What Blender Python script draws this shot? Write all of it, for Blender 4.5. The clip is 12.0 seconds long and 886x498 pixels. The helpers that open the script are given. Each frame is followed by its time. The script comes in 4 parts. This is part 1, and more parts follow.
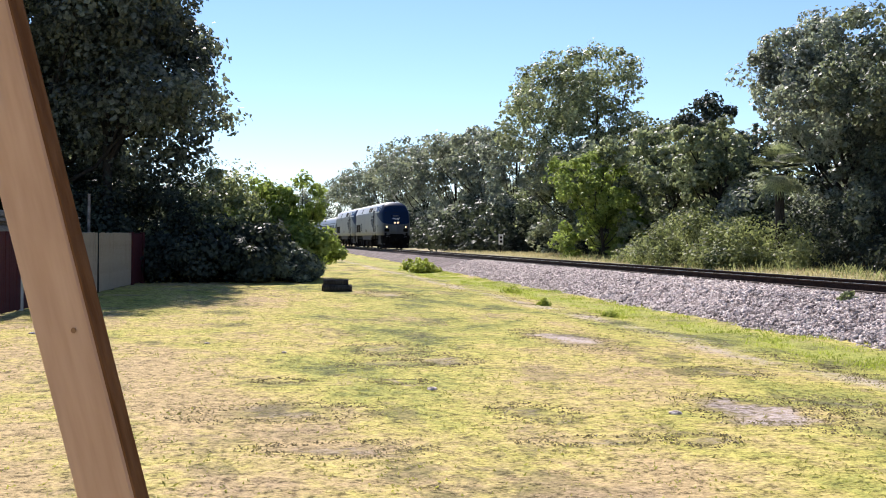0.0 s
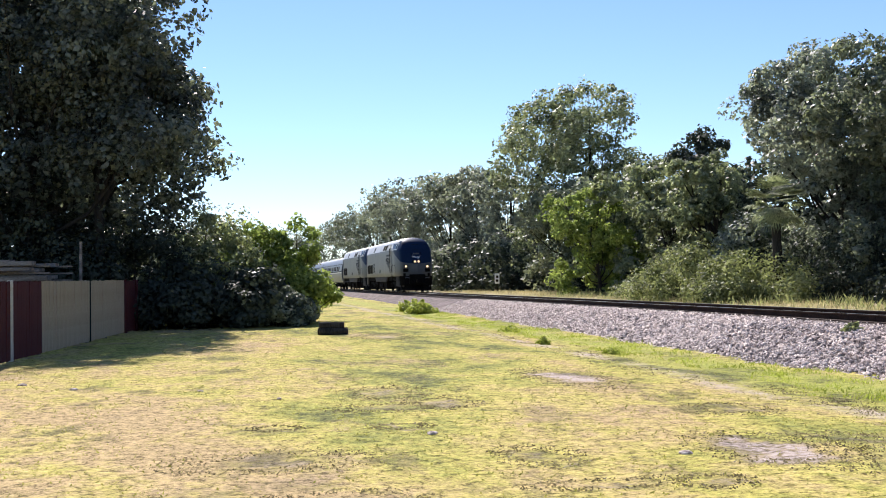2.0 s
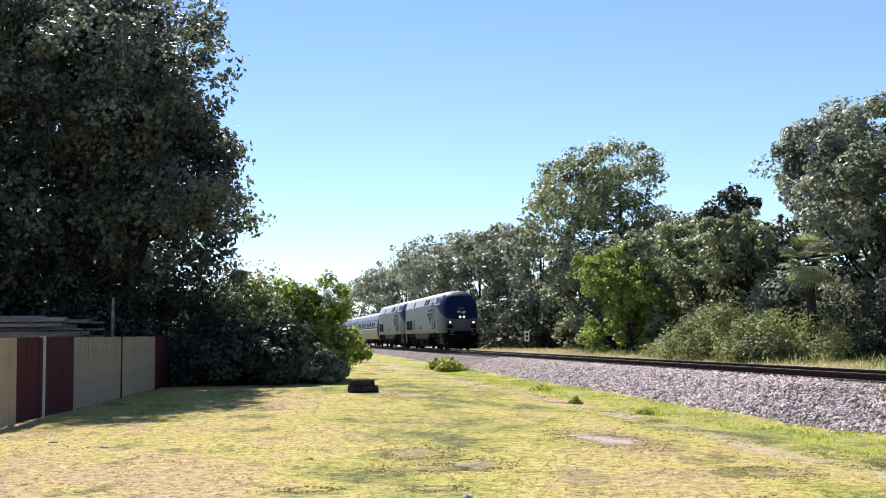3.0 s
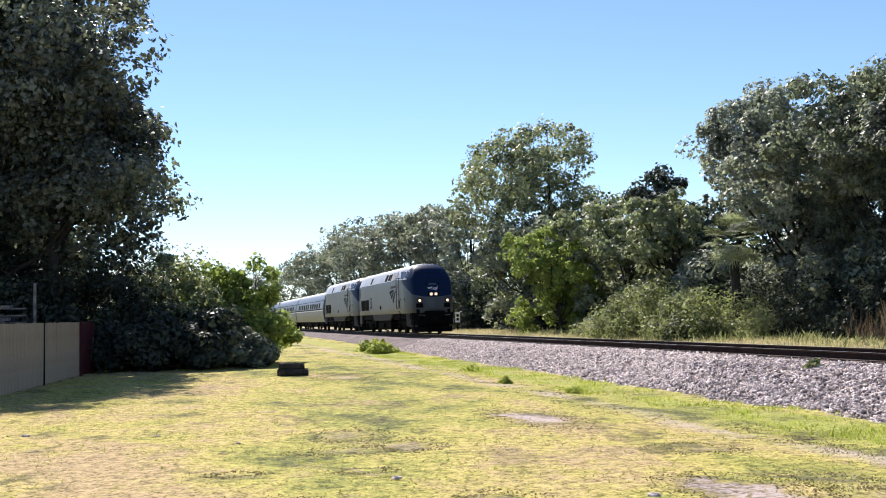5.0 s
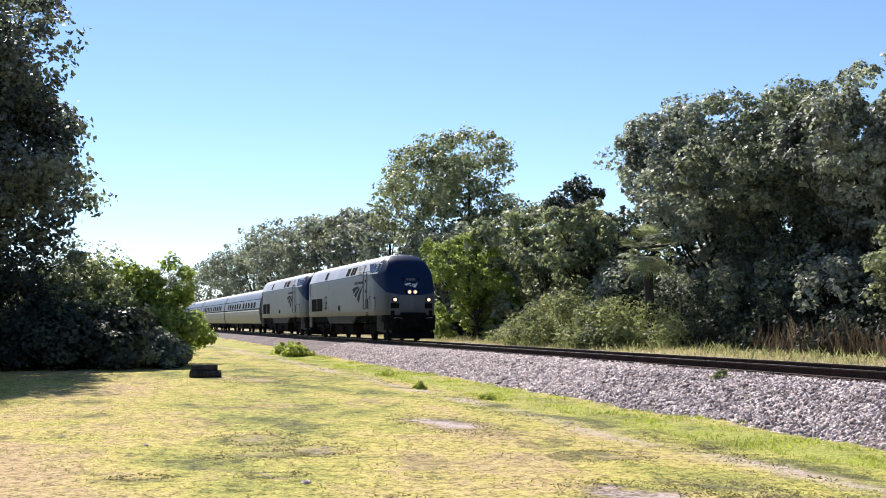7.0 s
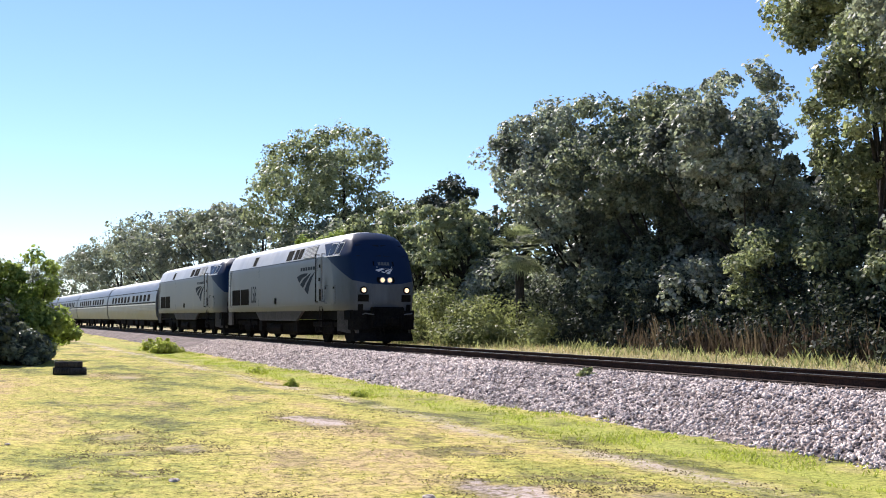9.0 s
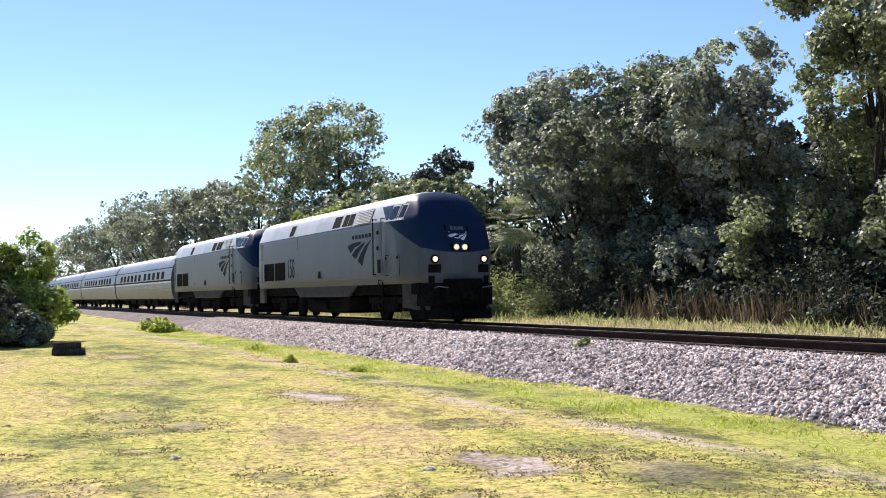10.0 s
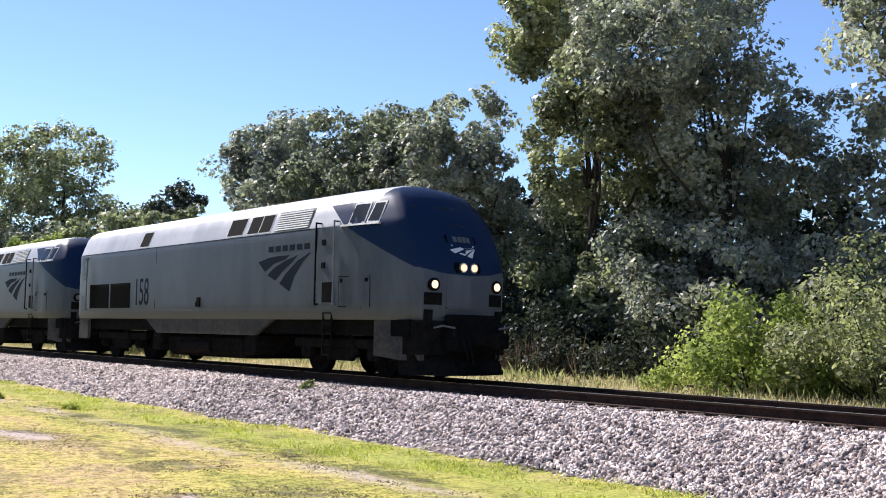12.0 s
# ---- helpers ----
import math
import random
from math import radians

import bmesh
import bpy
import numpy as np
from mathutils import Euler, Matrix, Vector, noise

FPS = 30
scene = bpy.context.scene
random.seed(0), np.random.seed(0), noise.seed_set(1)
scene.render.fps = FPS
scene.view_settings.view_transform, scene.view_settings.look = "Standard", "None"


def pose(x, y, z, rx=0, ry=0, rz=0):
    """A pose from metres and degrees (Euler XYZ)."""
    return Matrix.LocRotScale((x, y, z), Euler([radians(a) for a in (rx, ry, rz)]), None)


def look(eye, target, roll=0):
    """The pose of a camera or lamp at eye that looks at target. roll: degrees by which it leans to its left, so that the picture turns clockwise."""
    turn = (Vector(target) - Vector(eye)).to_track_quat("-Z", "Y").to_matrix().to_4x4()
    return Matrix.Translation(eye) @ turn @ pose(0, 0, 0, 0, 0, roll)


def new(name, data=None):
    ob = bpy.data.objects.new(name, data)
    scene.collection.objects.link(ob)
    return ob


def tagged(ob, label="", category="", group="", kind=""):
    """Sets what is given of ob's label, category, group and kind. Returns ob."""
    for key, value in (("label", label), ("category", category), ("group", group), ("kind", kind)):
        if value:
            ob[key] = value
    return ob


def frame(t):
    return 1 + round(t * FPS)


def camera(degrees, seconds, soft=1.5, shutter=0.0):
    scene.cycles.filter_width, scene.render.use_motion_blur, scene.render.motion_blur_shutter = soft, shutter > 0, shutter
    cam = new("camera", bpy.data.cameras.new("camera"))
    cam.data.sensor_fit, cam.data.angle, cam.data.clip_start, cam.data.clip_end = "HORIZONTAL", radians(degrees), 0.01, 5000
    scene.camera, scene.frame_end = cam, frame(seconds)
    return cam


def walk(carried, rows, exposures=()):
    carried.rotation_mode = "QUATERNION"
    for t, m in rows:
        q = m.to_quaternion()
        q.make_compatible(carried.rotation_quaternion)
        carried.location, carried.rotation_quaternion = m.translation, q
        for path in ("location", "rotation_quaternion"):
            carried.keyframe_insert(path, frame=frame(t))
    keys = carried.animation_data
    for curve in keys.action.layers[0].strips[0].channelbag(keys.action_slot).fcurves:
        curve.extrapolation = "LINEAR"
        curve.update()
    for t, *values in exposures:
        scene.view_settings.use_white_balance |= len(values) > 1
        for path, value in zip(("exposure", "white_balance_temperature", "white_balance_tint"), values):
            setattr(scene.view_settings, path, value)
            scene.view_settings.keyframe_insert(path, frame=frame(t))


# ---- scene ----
cam = camera(43.5, 12.0, soft=1.0)
PATH = [
    (0, (-0.372, -0.209, 1.854), (-0.3531, 1.7905, 1.8301), 0.49),
    (0.5, (-0.369, -0.193, 1.836), (-0.3523, 1.8067, 1.8248), -0.20),
    (1, (-0.401, -0.14, 1.837), (-0.3819, 1.8595, 1.8644), -0.96),
    (1.5, (-0.456, 0.006, 1.848), (-0.4157, 2.0049, 1.889), -1.17),
    (2, (-0.384, 0.165, 1.832), (-0.3567, 2.1641, 1.8813), -0.85),
    (2.5, (-0.395, 0.203, 1.835), (-0.4159, 2.2001, 1.931), -0.63),
    (3, (-0.463, 0.261, 1.865), (-0.486, 2.2546, 2.0169), -0.56),
    (3.2, (-0.474, 0.265, 1.866), (-0.4769, 2.2575, 2.0342), -0.57),
    (4.8, (-0.432, 0.335, 1.85), (-0.3443, 2.3288, 1.9804), -1.36),
    (5, (-0.42, 0.345, 1.855), (-0.319, 2.3387, 1.9724), -1.27),
    (5.5, (-0.414, 0.344, 1.851), (-0.27, 2.336, 1.9548), -0.87),
    (6, (-0.4, 0.333, 1.853), (-0.2161, 2.3217, 1.9587), -0.36),
    (6.5, (-0.385, 0.326, 1.855), (-0.1679, 2.311, 1.9672), -0.11),
    (7, (-0.379, 0.311, 1.864), (-0.1337, 2.2919, 1.9882), -0.06),
    (7.2, (-0.368, 0.306, 1.87), (-0.1076, 2.2848, 2.0008), -0.06),
    (8.8, (-0.416, 0.13, 1.882), (0.0404, 2.0729, 2.0168), 0.36),
    (9, (-0.391, 0.119, 1.882), (0.0767, 2.0596, 2.0013), 0.30),
    (9.5, (-0.39, 0.134, 1.862), (0.0866, 2.0747, 1.9465), -0.22),
    (10, (-0.387, 0.126, 1.872), (0.0873, 2.0675, 1.9446), -0.79),
    (10.5, (-0.367, 0.113, 1.871), (0.1362, 2.0467, 1.9619), -0.78),
    (11, (-0.348, 0.073, 1.884), (0.2396, 1.9803, 2.0089), -0.02),
    (11.5, (-0.337, 0.044, 1.894), (0.3902, 1.9015, 2.0408), 0.67),
    (12, (-0.361, -0.104, 1.92), (0.5563, 1.6671, 2.066), 1.26),
]
walk(cam, [(t, look(eye, target, roll)) for t, eye, target, roll in PATH], [(0.0, 0.74, 6130, 17), (5.0, 0.79, 6130, 17), (9.0, 0.81, 6130, 17), (12.0, 0.88, 6130, 18)])

# ---- light ----
# the track's frame: x across it (positive on the far side), y along it away from the camera, z up from the rail heads
# the line falls gently away from the camera; the lawn beside it is level
RAIL_Z = 0.846
TRACK = pose(14.388, 2.985, RAIL_Z + 0.066, -0.19, 0, 10.507)
LEVEL = pose(14.388, 2.985, RAIL_Z, 0, 0, 10.507)
SUN_AZ, SUN_EL = -15.0, 40.5
world = bpy.data.worlds.new("sky")
scene.world = world
world.use_nodes = True
wn = world.node_tree
sky = wn.nodes.new("ShaderNodeTexSky")
sky.sky_type, sky.sun_disc = "NISHITA", False
sky.sun_elevation, sky.sun_rotation = radians(SUN_EL), radians(SUN_AZ)
sky.air_density, sky.dust_density, sky.ozone_density = 0.85, 0.0, 3.7
wn.links.new(sky.outputs[0], wn.nodes["Background"].inputs[0])
wn.nodes["Background"].inputs[1].default_value = 0.09
lamp = bpy.data.lights.new("sun", "SUN")
lamp.energy, lamp.angle, lamp.color = 5.0, radians(0.55), (1.0, 0.93, 0.82)
sun = new("sun", lamp)
a, e = radians(SUN_AZ), radians(SUN_EL)
sun.matrix_world = look((40 * math.sin(a) * math.cos(e), 40 * math.cos(a) * math.cos(e), 40 * math.sin(e)), (0, 0, 0))


# ---- materials ----
def nodes_of(name):
    m = bpy.data.materials.new(name)
    m.use_nodes = True
    nt = m.node_tree
    return m, nt, nt.nodes["Principled BSDF"]


def node(nt, kind, **inputs):
    n = nt.nodes.new(kind)
    for k, val in inputs.items():
        key = k.replace("_", " ")
        if isinstance(val, bpy.types.NodeSocket):
            nt.links.new(val, n.inputs[key])
        else:
            n.inputs[key].default_value = val
    return n


def coords(nt, scale=(1, 1, 1), which="Object", rot=(0, 0, 0)):
    tc = nt.nodes.new("ShaderNodeTexCoord")
    mp = nt.nodes.new("ShaderNodeMapping")
    nt.links.new(tc.outputs[which], mp.inputs["Vector"])
    mp.inputs["Scale"].default_value = scale
    mp.inputs["Rotation"].default_value = rot
    return mp.outputs[0]


def noise_of(nt, vec, scale, detail=4.0, rough=0.55):
    n = nt.nodes.new("ShaderNodeTexNoise")
    nt.links.new(vec, n.inputs["Vector"])
    n.inputs["Scale"].default_value, n.inputs["Detail"].default_value, n.inputs["Roughness"].default_value = scale, detail, rough
    return n.outputs["Fac"]


def ramp(nt, fac, stops):
    r = nt.nodes.new("ShaderNodeValToRGB")
    nt.links.new(fac, r.inputs[0])
    els = r.color_ramp.elements
    while len(els) < len(stops):
        els.new(0.5)
    for el, (p, c) in zip(els, stops):
        el.position, el.color = p, (*c, 1) if len(c) == 3 else (c[0], c[0], c[0], 1)
    return r.outputs[0]


def mixed(nt, fac, one, two, blend="MIX"):
    m = nt.nodes.new("ShaderNodeMix")
    m.data_type, m.blend_type = "RGBA", blend
    for sock, val in ((m.inputs[0], fac), (m.inputs[6], one), (m.inputs[7], two)):
        if isinstance(val, bpy.types.NodeSocket):
            nt.links.new(val, sock)
        else:
            sock.default_value = val if isinstance(val, (int, float)) else (*val, 1)
    return m.outputs[2]


def calc(nt, op, one, two=0.0, clamp=False):
    m = nt.nodes.new("ShaderNodeMath")
    m.operation, m.use_clamp = op, clamp
    for sock, val in zip(m.inputs, (one, two)):
        if isinstance(val, bpy.types.NodeSocket):
            nt.links.new(val, sock)
        else:
            sock.default_value = val
    return m.outputs[0]


def bumped(nt, bsdf, height, strength=0.3, distance=0.02):
    b = nt.nodes.new("ShaderNodeBump")
    b.inputs["Strength"].default_value, b.inputs["Distance"].default_value = strength, distance
    nt.links.new(height, b.inputs["Height"])
    nt.links.new(b.outputs[0], bsdf.inputs["Normal"])


def worn(name, low, high, rough=0.6, metal=0.0, grain=30.0, stain=1.2, bump=0.15, stretch=(1, 1, 1), spec=0.15):
    """A surface that varies between two colours at a fine and a coarse scale."""
    m, nt, b = nodes_of(name)
    vec = coords(nt, stretch)
    fine, coarse = noise_of(nt, vec, grain, 3.0), noise_of(nt, vec, stain, 5.0, 0.65)
    both = calc(nt, "ADD", calc(nt, "MULTIPLY", fine, 0.45), calc(nt, "MULTIPLY", coarse, 0.55))
    nt.links.new(ramp(nt, both, [(0.4, low), (0.6, high)]), b.inputs["Base Color"])
    nt.links.new(calc(nt, "ADD", calc(nt, "MULTIPLY", coarse, 0.3), rough - 0.15, True), b.inputs["Roughness"])
    b.inputs["Metallic"].default_value = metal
    b.inputs["Specular IOR Level"].default_value = spec
    if bump:
        bumped(nt, b, fine, bump, 0.01)
    return m


def leafy(name, dark, light, glow=0.35, scale=0.5, wax=0.07):
    """Leaves: a diffuse face with some gloss, and light that comes through the blade."""
    m, nt, b = nodes_of(name)
    vec = coords(nt)
    both = calc(nt, "ADD", calc(nt, "MULTIPLY", noise_of(nt, vec, scale, 3.0), 0.6), calc(nt, "MULTIPLY", noise_of(nt, vec, 7.0, 2.0), 0.4))
    col = ramp(nt, both, [(0.4, dark), (0.6, light)])
    nt.links.new(col, b.inputs["Base Color"])
    b.inputs["Roughness"].default_value = 0.48
    b.inputs["Specular IOR Level"].default_value = wax
    tr = nt.nodes.new("ShaderNodeBsdfTranslucent")
    nt.links.new(mixed(nt, 1.0, col, (1.15, 1.25, 0.9), "MULTIPLY"), tr.inputs[0])
    mx = nt.nodes.new("ShaderNodeMixShader")
    mx.inputs[0].default_value = glow
    nt.links.new(b.outputs[0], mx.inputs[1])
    nt.links.new(tr.outputs[0], mx.inputs[2])
    nt.links.new(mx.outputs[0], nt.nodes["Material Output"].inputs[0])
    return m


# spots of the lawn, most of them scuffed: across, along, half width, half length
PATCHES = [(-9.55, 10.5, 0.55, 0.95), (-9.1, 18.8, 0.6, 1.5), (-14.6, 11.2, 0.75, 0.5), (-14.15, 9.15, 0.6, 0.3), (-12.8, 15.5, 0.6, 0.5),
           (-11.9, 15.9, 0.4, 0.6), (-14.4, 13.5, 0.28, 0.22), (-12.95, 13.15, 0.3, 0.25), (-11.9, 10.8, 0.35, 0.45), (-11.75, 9.25, 0.55, 0.2),
           # -10.1, 33.8 is a darker patch beside the log pile
           (-10.85, 8.95, 0.25, 0.25), (-8.35, 13.8, 0.5, 0.5), (-8.3, 10.8, 0.4, 0.6), (-8.3, 9.2, 0.8, 1.1), (-10.1, 33.8, 0.7, 1.4), (-12.5, 17.6, 0.5, 0.8)]


def ground_mat():
    """Lawn and verge by the track's frame: x is the way across, y the way along."""
    m, nt, b = nodes_of("lawn")
    vec = coords(nt)
    sep = nt.nodes.new("ShaderNodeSeparateXYZ")
    nt.links.new(vec, sep.inputs[0])
    x = sep.outputs[0]
    big, mid, fine = noise_of(nt, coords(nt, (1.5, 0.55, 1)), 0.2, 4.0), noise_of(nt, coords(nt, (1.0, 0.7, 1)), 0.9, 5.0, 0.65), noise_of(nt, vec, 14.0, 4.0, 0.7)
    tone = calc(nt, "ADD", calc(nt, "MULTIPLY", big, 0.45), calc(nt, "ADD", calc(nt, "MULTIPLY", mid, 0.32), calc(nt, "MULTIPLY", noise_of(nt, vec, 4.0, 5.0, 0.75), 0.23)))
    # drier away from the track, greener and scruffier near the ruts
    tone = calc(nt, "ADD", tone, calc(nt, "MULTIPLY", calc(nt, "MULTIPLY", calc(nt, "SUBTRACT", -10.5, x), 0.22, True), 0.045))
    grass = ramp(nt, tone, [(0.42, (0.15, 0.16, 0.055)), (0.455, (0.31, 0.315, 0.08)), (0.5, (0.45, 0.405, 0.11)), (0.545, (0.49, 0.405, 0.145)), (0.6, (0.46, 0.345, 0.18))])
    # bare, scuffed patches and the wheel ruts beside the track
    wob = nt.nodes.new("ShaderNodeVectorMath")
    wob.operation = "MULTIPLY_ADD"
    nz = nt.nodes.new("ShaderNodeTexNoise")
    nt.links.new(vec, nz.inputs["Vector"])
    nz.inputs["Scale"].default_value, nz.inputs["Detail"].default_value, nz.inputs["Roughness"].default_value = 1.3, 5.0, 0.65
    nt.links.new(nz.outputs["Color"], wob.inputs[0])
    wob.inputs[1].default_value, wob.inputs[2].default_value = (1.6, 3.0, 0), (-0.8, -1.5, 0)
    moved = nt.nodes.new("ShaderNodeVectorMath")
    moved.operation = "ADD"
    nt.links.new(vec, moved.inputs[0]), nt.links.new(wob.outputs[0], moved.inputs[1])
    bare = 0.0
    for k, (px, py, rx, ry) in enumerate(PATCHES):
        mp = nt.nodes.new("ShaderNodeMapping")
        mp.vector_type = "POINT"
        nt.links.new(moved.outputs[0], mp.inputs["Vector"])
        mp.inputs["Location"].default_value, mp.inputs["Scale"].default_value = (-px / rx, -py / ry, 0), (1 / rx, 1 / ry, 0)
        ln = nt.nodes.new("ShaderNodeVectorMath")
        ln.operation = "LENGTH"
        nt.links.new(mp.outputs[0], ln.inputs[0])
        bare = calc(nt, "MAXIMUM", bare, calc(nt, "MULTIPLY", calc(nt, "SUBTRACT", 1.3, ln.outputs["Value"], True), 1.0 if k < 2 else 0.55))
    rut = calc(nt, "SUBTRACT", 1.0, calc(nt, "MULTIPLY", calc(nt, "ABSOLUTE", calc(nt, "ADD", x, calc(nt, "ADD", 6.1, calc(nt, "MULTIPLY", big, 1.2)))), 1.9), True)
    rut = calc(nt, "MULTIPLY", rut, ramp(nt, mid, [(0.4, (0.15,)), (0.6, (0.95,))]))
    thin = noise_of(nt, coords(nt, (1.0, 0.6, 1)), 0.75, 6.0, 0.72)
    scuff = ramp(nt, thin, [(0.535, (0.0,)), (0.6, (0.85,))])
    halo = calc(nt, "MULTIPLY", calc(nt, "MAXIMUM", scuff, calc(nt, "MULTIPLY", bare, 1.6, True)), 0.8)
    grass = mixed(nt, halo, grass, ramp(nt, mid, [(0.42, (0.11, 0.1, 0.055)), (0.5, (0.25, 0.2, 0.1)), (0.58, (0.36, 0.27, 0.17))]))
    bare = calc(nt, "MULTIPLY", calc(nt, "MAXIMUM", calc(nt, "SUBTRACT", calc(nt, "MULTIPLY", bare, 2.2), 0.9, True), rut), ramp(nt, fine, [(0.4, (0.35,)), (0.5, (1.0,))]), True)
    earth = ramp(nt, calc(nt, "ADD", calc(nt, "MULTIPLY", fine, 0.5), calc(nt, "MULTIPLY", mid, 0.5)), [(0.42, (0.05, 0.04, 0.033)), (0.47, (0.26, 0.205, 0.175)), (0.54, (0.52, 0.43, 0.38))])
    speck = calc(nt, "ADD", calc(nt, "MULTIPLY", noise_of(nt, vec, 6.0, 4.0, 0.7), 0.5), calc(nt, "MULTIPLY", noise_of(nt, vec, 22.0, 3.0, 0.7), 0.5))
    grass = mixed(nt, 1.0, grass, ramp(nt, speck, [(0.41, (0.32, 0.31, 0.26)), (0.46, (0.78, 0.77, 0.7)), (0.53, (1.1, 1.08, 1.02)), (0.6, (1.38, 1.34, 1.28))]), "MULTIPLY")
    col = mixed(nt, bare, grass, earth)
    # the greener strip at the foot of the stones
    strip = calc(nt, "SUBTRACT", 1.0, calc(nt, "MULTIPLY", calc(nt, "ABSOLUTE", calc(nt, "ADD", x, calc(nt, "ADD", 4.2, calc(nt, "MULTIPLY", mid, 1.6)))), 0.75), True)
    green = ramp(nt, fine, [(0.42, (0.22, 0.25, 0.05)), (0.58, (0.43, 0.45, 0.1))])
    col = mixed(nt, calc(nt, "MULTIPLY", strip, ramp(nt, mid, [(0.38, (0.2,)), (0.5, (0.9,))])), col, green)
    verge = calc(nt, "MULTIPLY", calc(nt, "SUBTRACT", x, 2.5), 0.8, True)
    straw = ramp(nt, tone, [(0.44, (0.3, 0.26, 0.14)), (0.56, (0.55, 0.46, 0.3))])
    col = mixed(nt, verge, col, straw)
    nt.links.new(col, b.inputs["Base Color"])
    b.inputs["Roughness"].default_value = 0.95
    b.inputs["Specular IOR Level"].default_value = 0.1
    bumped(nt, b, calc(nt, "ADD", calc(nt, "MULTIPLY", fine, 0.6), speck), 0.8, 0.06)
    return m


def loco_paint():
    """Silver with a deep blue nose; the border climbs from the front to the cab roof."""
    m, nt, b = nodes_of("loco_paint")
    vec = coords(nt)
    sep = nt.nodes.new("ShaderNodeSeparateXYZ")
    nt.links.new(vec, sep.inputs[0])
    x, y, z = sep.outputs
    # a shallow V across the front, then a line that climbs along the side to the cab windows
    vee = calc(nt, "ADD", 2.14, calc(nt, "MULTIPLY", calc(nt, "ABSOLUTE", x), 0.2))
    climb = calc(nt, "ADD", 2.36, calc(nt, "MULTIPLY", calc(nt, "SUBTRACT", y, 1.8), 0.435))
    high = calc(nt, "ADD", 3.36, calc(nt, "MULTIPLY", calc(nt, "SUBTRACT", y, 4.15), 0.62))
    border = calc(nt, "MAXIMUM", calc(nt, "MAXIMUM", vee, climb), high)
    blue = calc(nt, "MULTIPLY", calc(nt, "SUBTRACT", z, border), 60.0, True)
    cap = calc(nt, "MAXIMUM", calc(nt, "MULTIPLY", calc(nt, "SUBTRACT", 3.93, z), 60.0, True), calc(nt, "MULTIPLY", calc(nt, "SUBTRACT", 3.3, y), 60.0, True))
    blue = calc(nt, "MULTIPLY", blue, cap)
    fine, coarse = noise_of(nt, vec, 22.0, 3.0), noise_of(nt, coords(nt, (1, 0.7, 0.25)), 1.6, 5.0, 0.7)
    # the side's silver is darkened and blued, its shade put into the paint
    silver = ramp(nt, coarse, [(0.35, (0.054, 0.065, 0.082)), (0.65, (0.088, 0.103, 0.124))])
    # lighter silver above the roof seam: sunlight on the sloped panels put into colour
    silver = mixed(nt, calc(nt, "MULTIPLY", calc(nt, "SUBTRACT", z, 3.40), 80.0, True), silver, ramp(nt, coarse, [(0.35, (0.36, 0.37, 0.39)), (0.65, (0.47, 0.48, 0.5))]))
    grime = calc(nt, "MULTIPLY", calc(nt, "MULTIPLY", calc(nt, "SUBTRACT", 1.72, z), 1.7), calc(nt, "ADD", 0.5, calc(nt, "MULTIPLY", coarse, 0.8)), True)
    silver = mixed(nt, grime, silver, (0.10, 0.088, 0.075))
    col = mixed(nt, blue, silver, (0.011, 0.024, 0.062))
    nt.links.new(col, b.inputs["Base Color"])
    b.inputs["Metallic"].default_value = 0.05
    nt.links.new(calc(nt, "SUBTRACT", 0.25, calc(nt, "MULTIPLY", blue, 0.21)), b.inputs["Specular IOR Level"])
    nt.links.new(calc(nt, "ADD", 0.3, calc(nt, "MULTIPLY", coarse, 0.3)), b.inputs["Roughness"])
    bumped(nt, b, coarse, 0.05, 0.03)
    return m


def steel_mat():
    """Fluted stainless steel of the coaches."""
    m, nt, b = nodes_of("fluted_steel")
    vec = coords(nt)
    sep = nt.nodes.new("ShaderNodeSeparateXYZ")
    nt.links.new(vec, sep.inputs[0])
    flute = calc(nt, "SINE", calc(nt, "MULTIPLY", sep.outputs[2], 62.0))
    coarse = noise_of(nt, coords(nt, (1, 0.4, 1)), 1.3, 5.0, 0.65)
    nt.links.new(ramp(nt, coarse, [(0.35, (0.1, 0.109, 0.122)), (0.65, (0.18, 0.192, 0.21))]), b.inputs["Base Color"])
    b.inputs["Metallic"].default_value = 0.35
    nt.links.new(calc(nt, "ADD", 0.32, calc(nt, "MULTIPLY", coarse, 0.25)), b.inputs["Roughness"])
    bumped(nt, b, flute, 0.12, 0.02)
    return m


def glowing(name, colour, strength):
    m, nt, b = nodes_of(name)
    b.inputs["Base Color"].default_value = (*colour, 1)
    b.inputs["Emission Color"].default_value = (*colour, 1)
    b.inputs["Emission Strength"].default_value = strength
    return m


def dark_glass(name):
    m, nt, b = nodes_of(name)
    vec = coords(nt)
    nt.links.new(ramp(nt, noise_of(nt, vec, 3.0), [(0.3, (0.01, 0.012, 0.016)), (0.7, (0.03, 0.034, 0.04))]), b.inputs["Base Color"])
    b.inputs["Roughness"].default_value = 0.18
    b.inputs["Specular IOR Level"].default_value = 0.12
    return m


LAWN = ground_mat()
STONE = worn("ballast_stone", (0.17, 0.13, 0.117), (0.8, 0.69, 0.63), 0.9, 0, 13.0, 4.0, 0.3)
# darker than STONE: the shade in the gaps between stones is painted here
BED = worn("ballast_bed", (0.055, 0.043, 0.04), (0.24, 0.19, 0.175), 0.95, 0, 18.0, 1.5, 0.5)
RUST = worn("rusty_rail", (0.022, 0.013, 0.01), (0.065, 0.036, 0.026), 0.8, 0.1, 25.0, 3.0, 0.2)
WORN_HEAD = worn("polished_rail_head", (0.4, 0.4, 0.4), (0.62, 0.61, 0.6), 0.3, 0.9, 12.0, 1.0, 0.03)
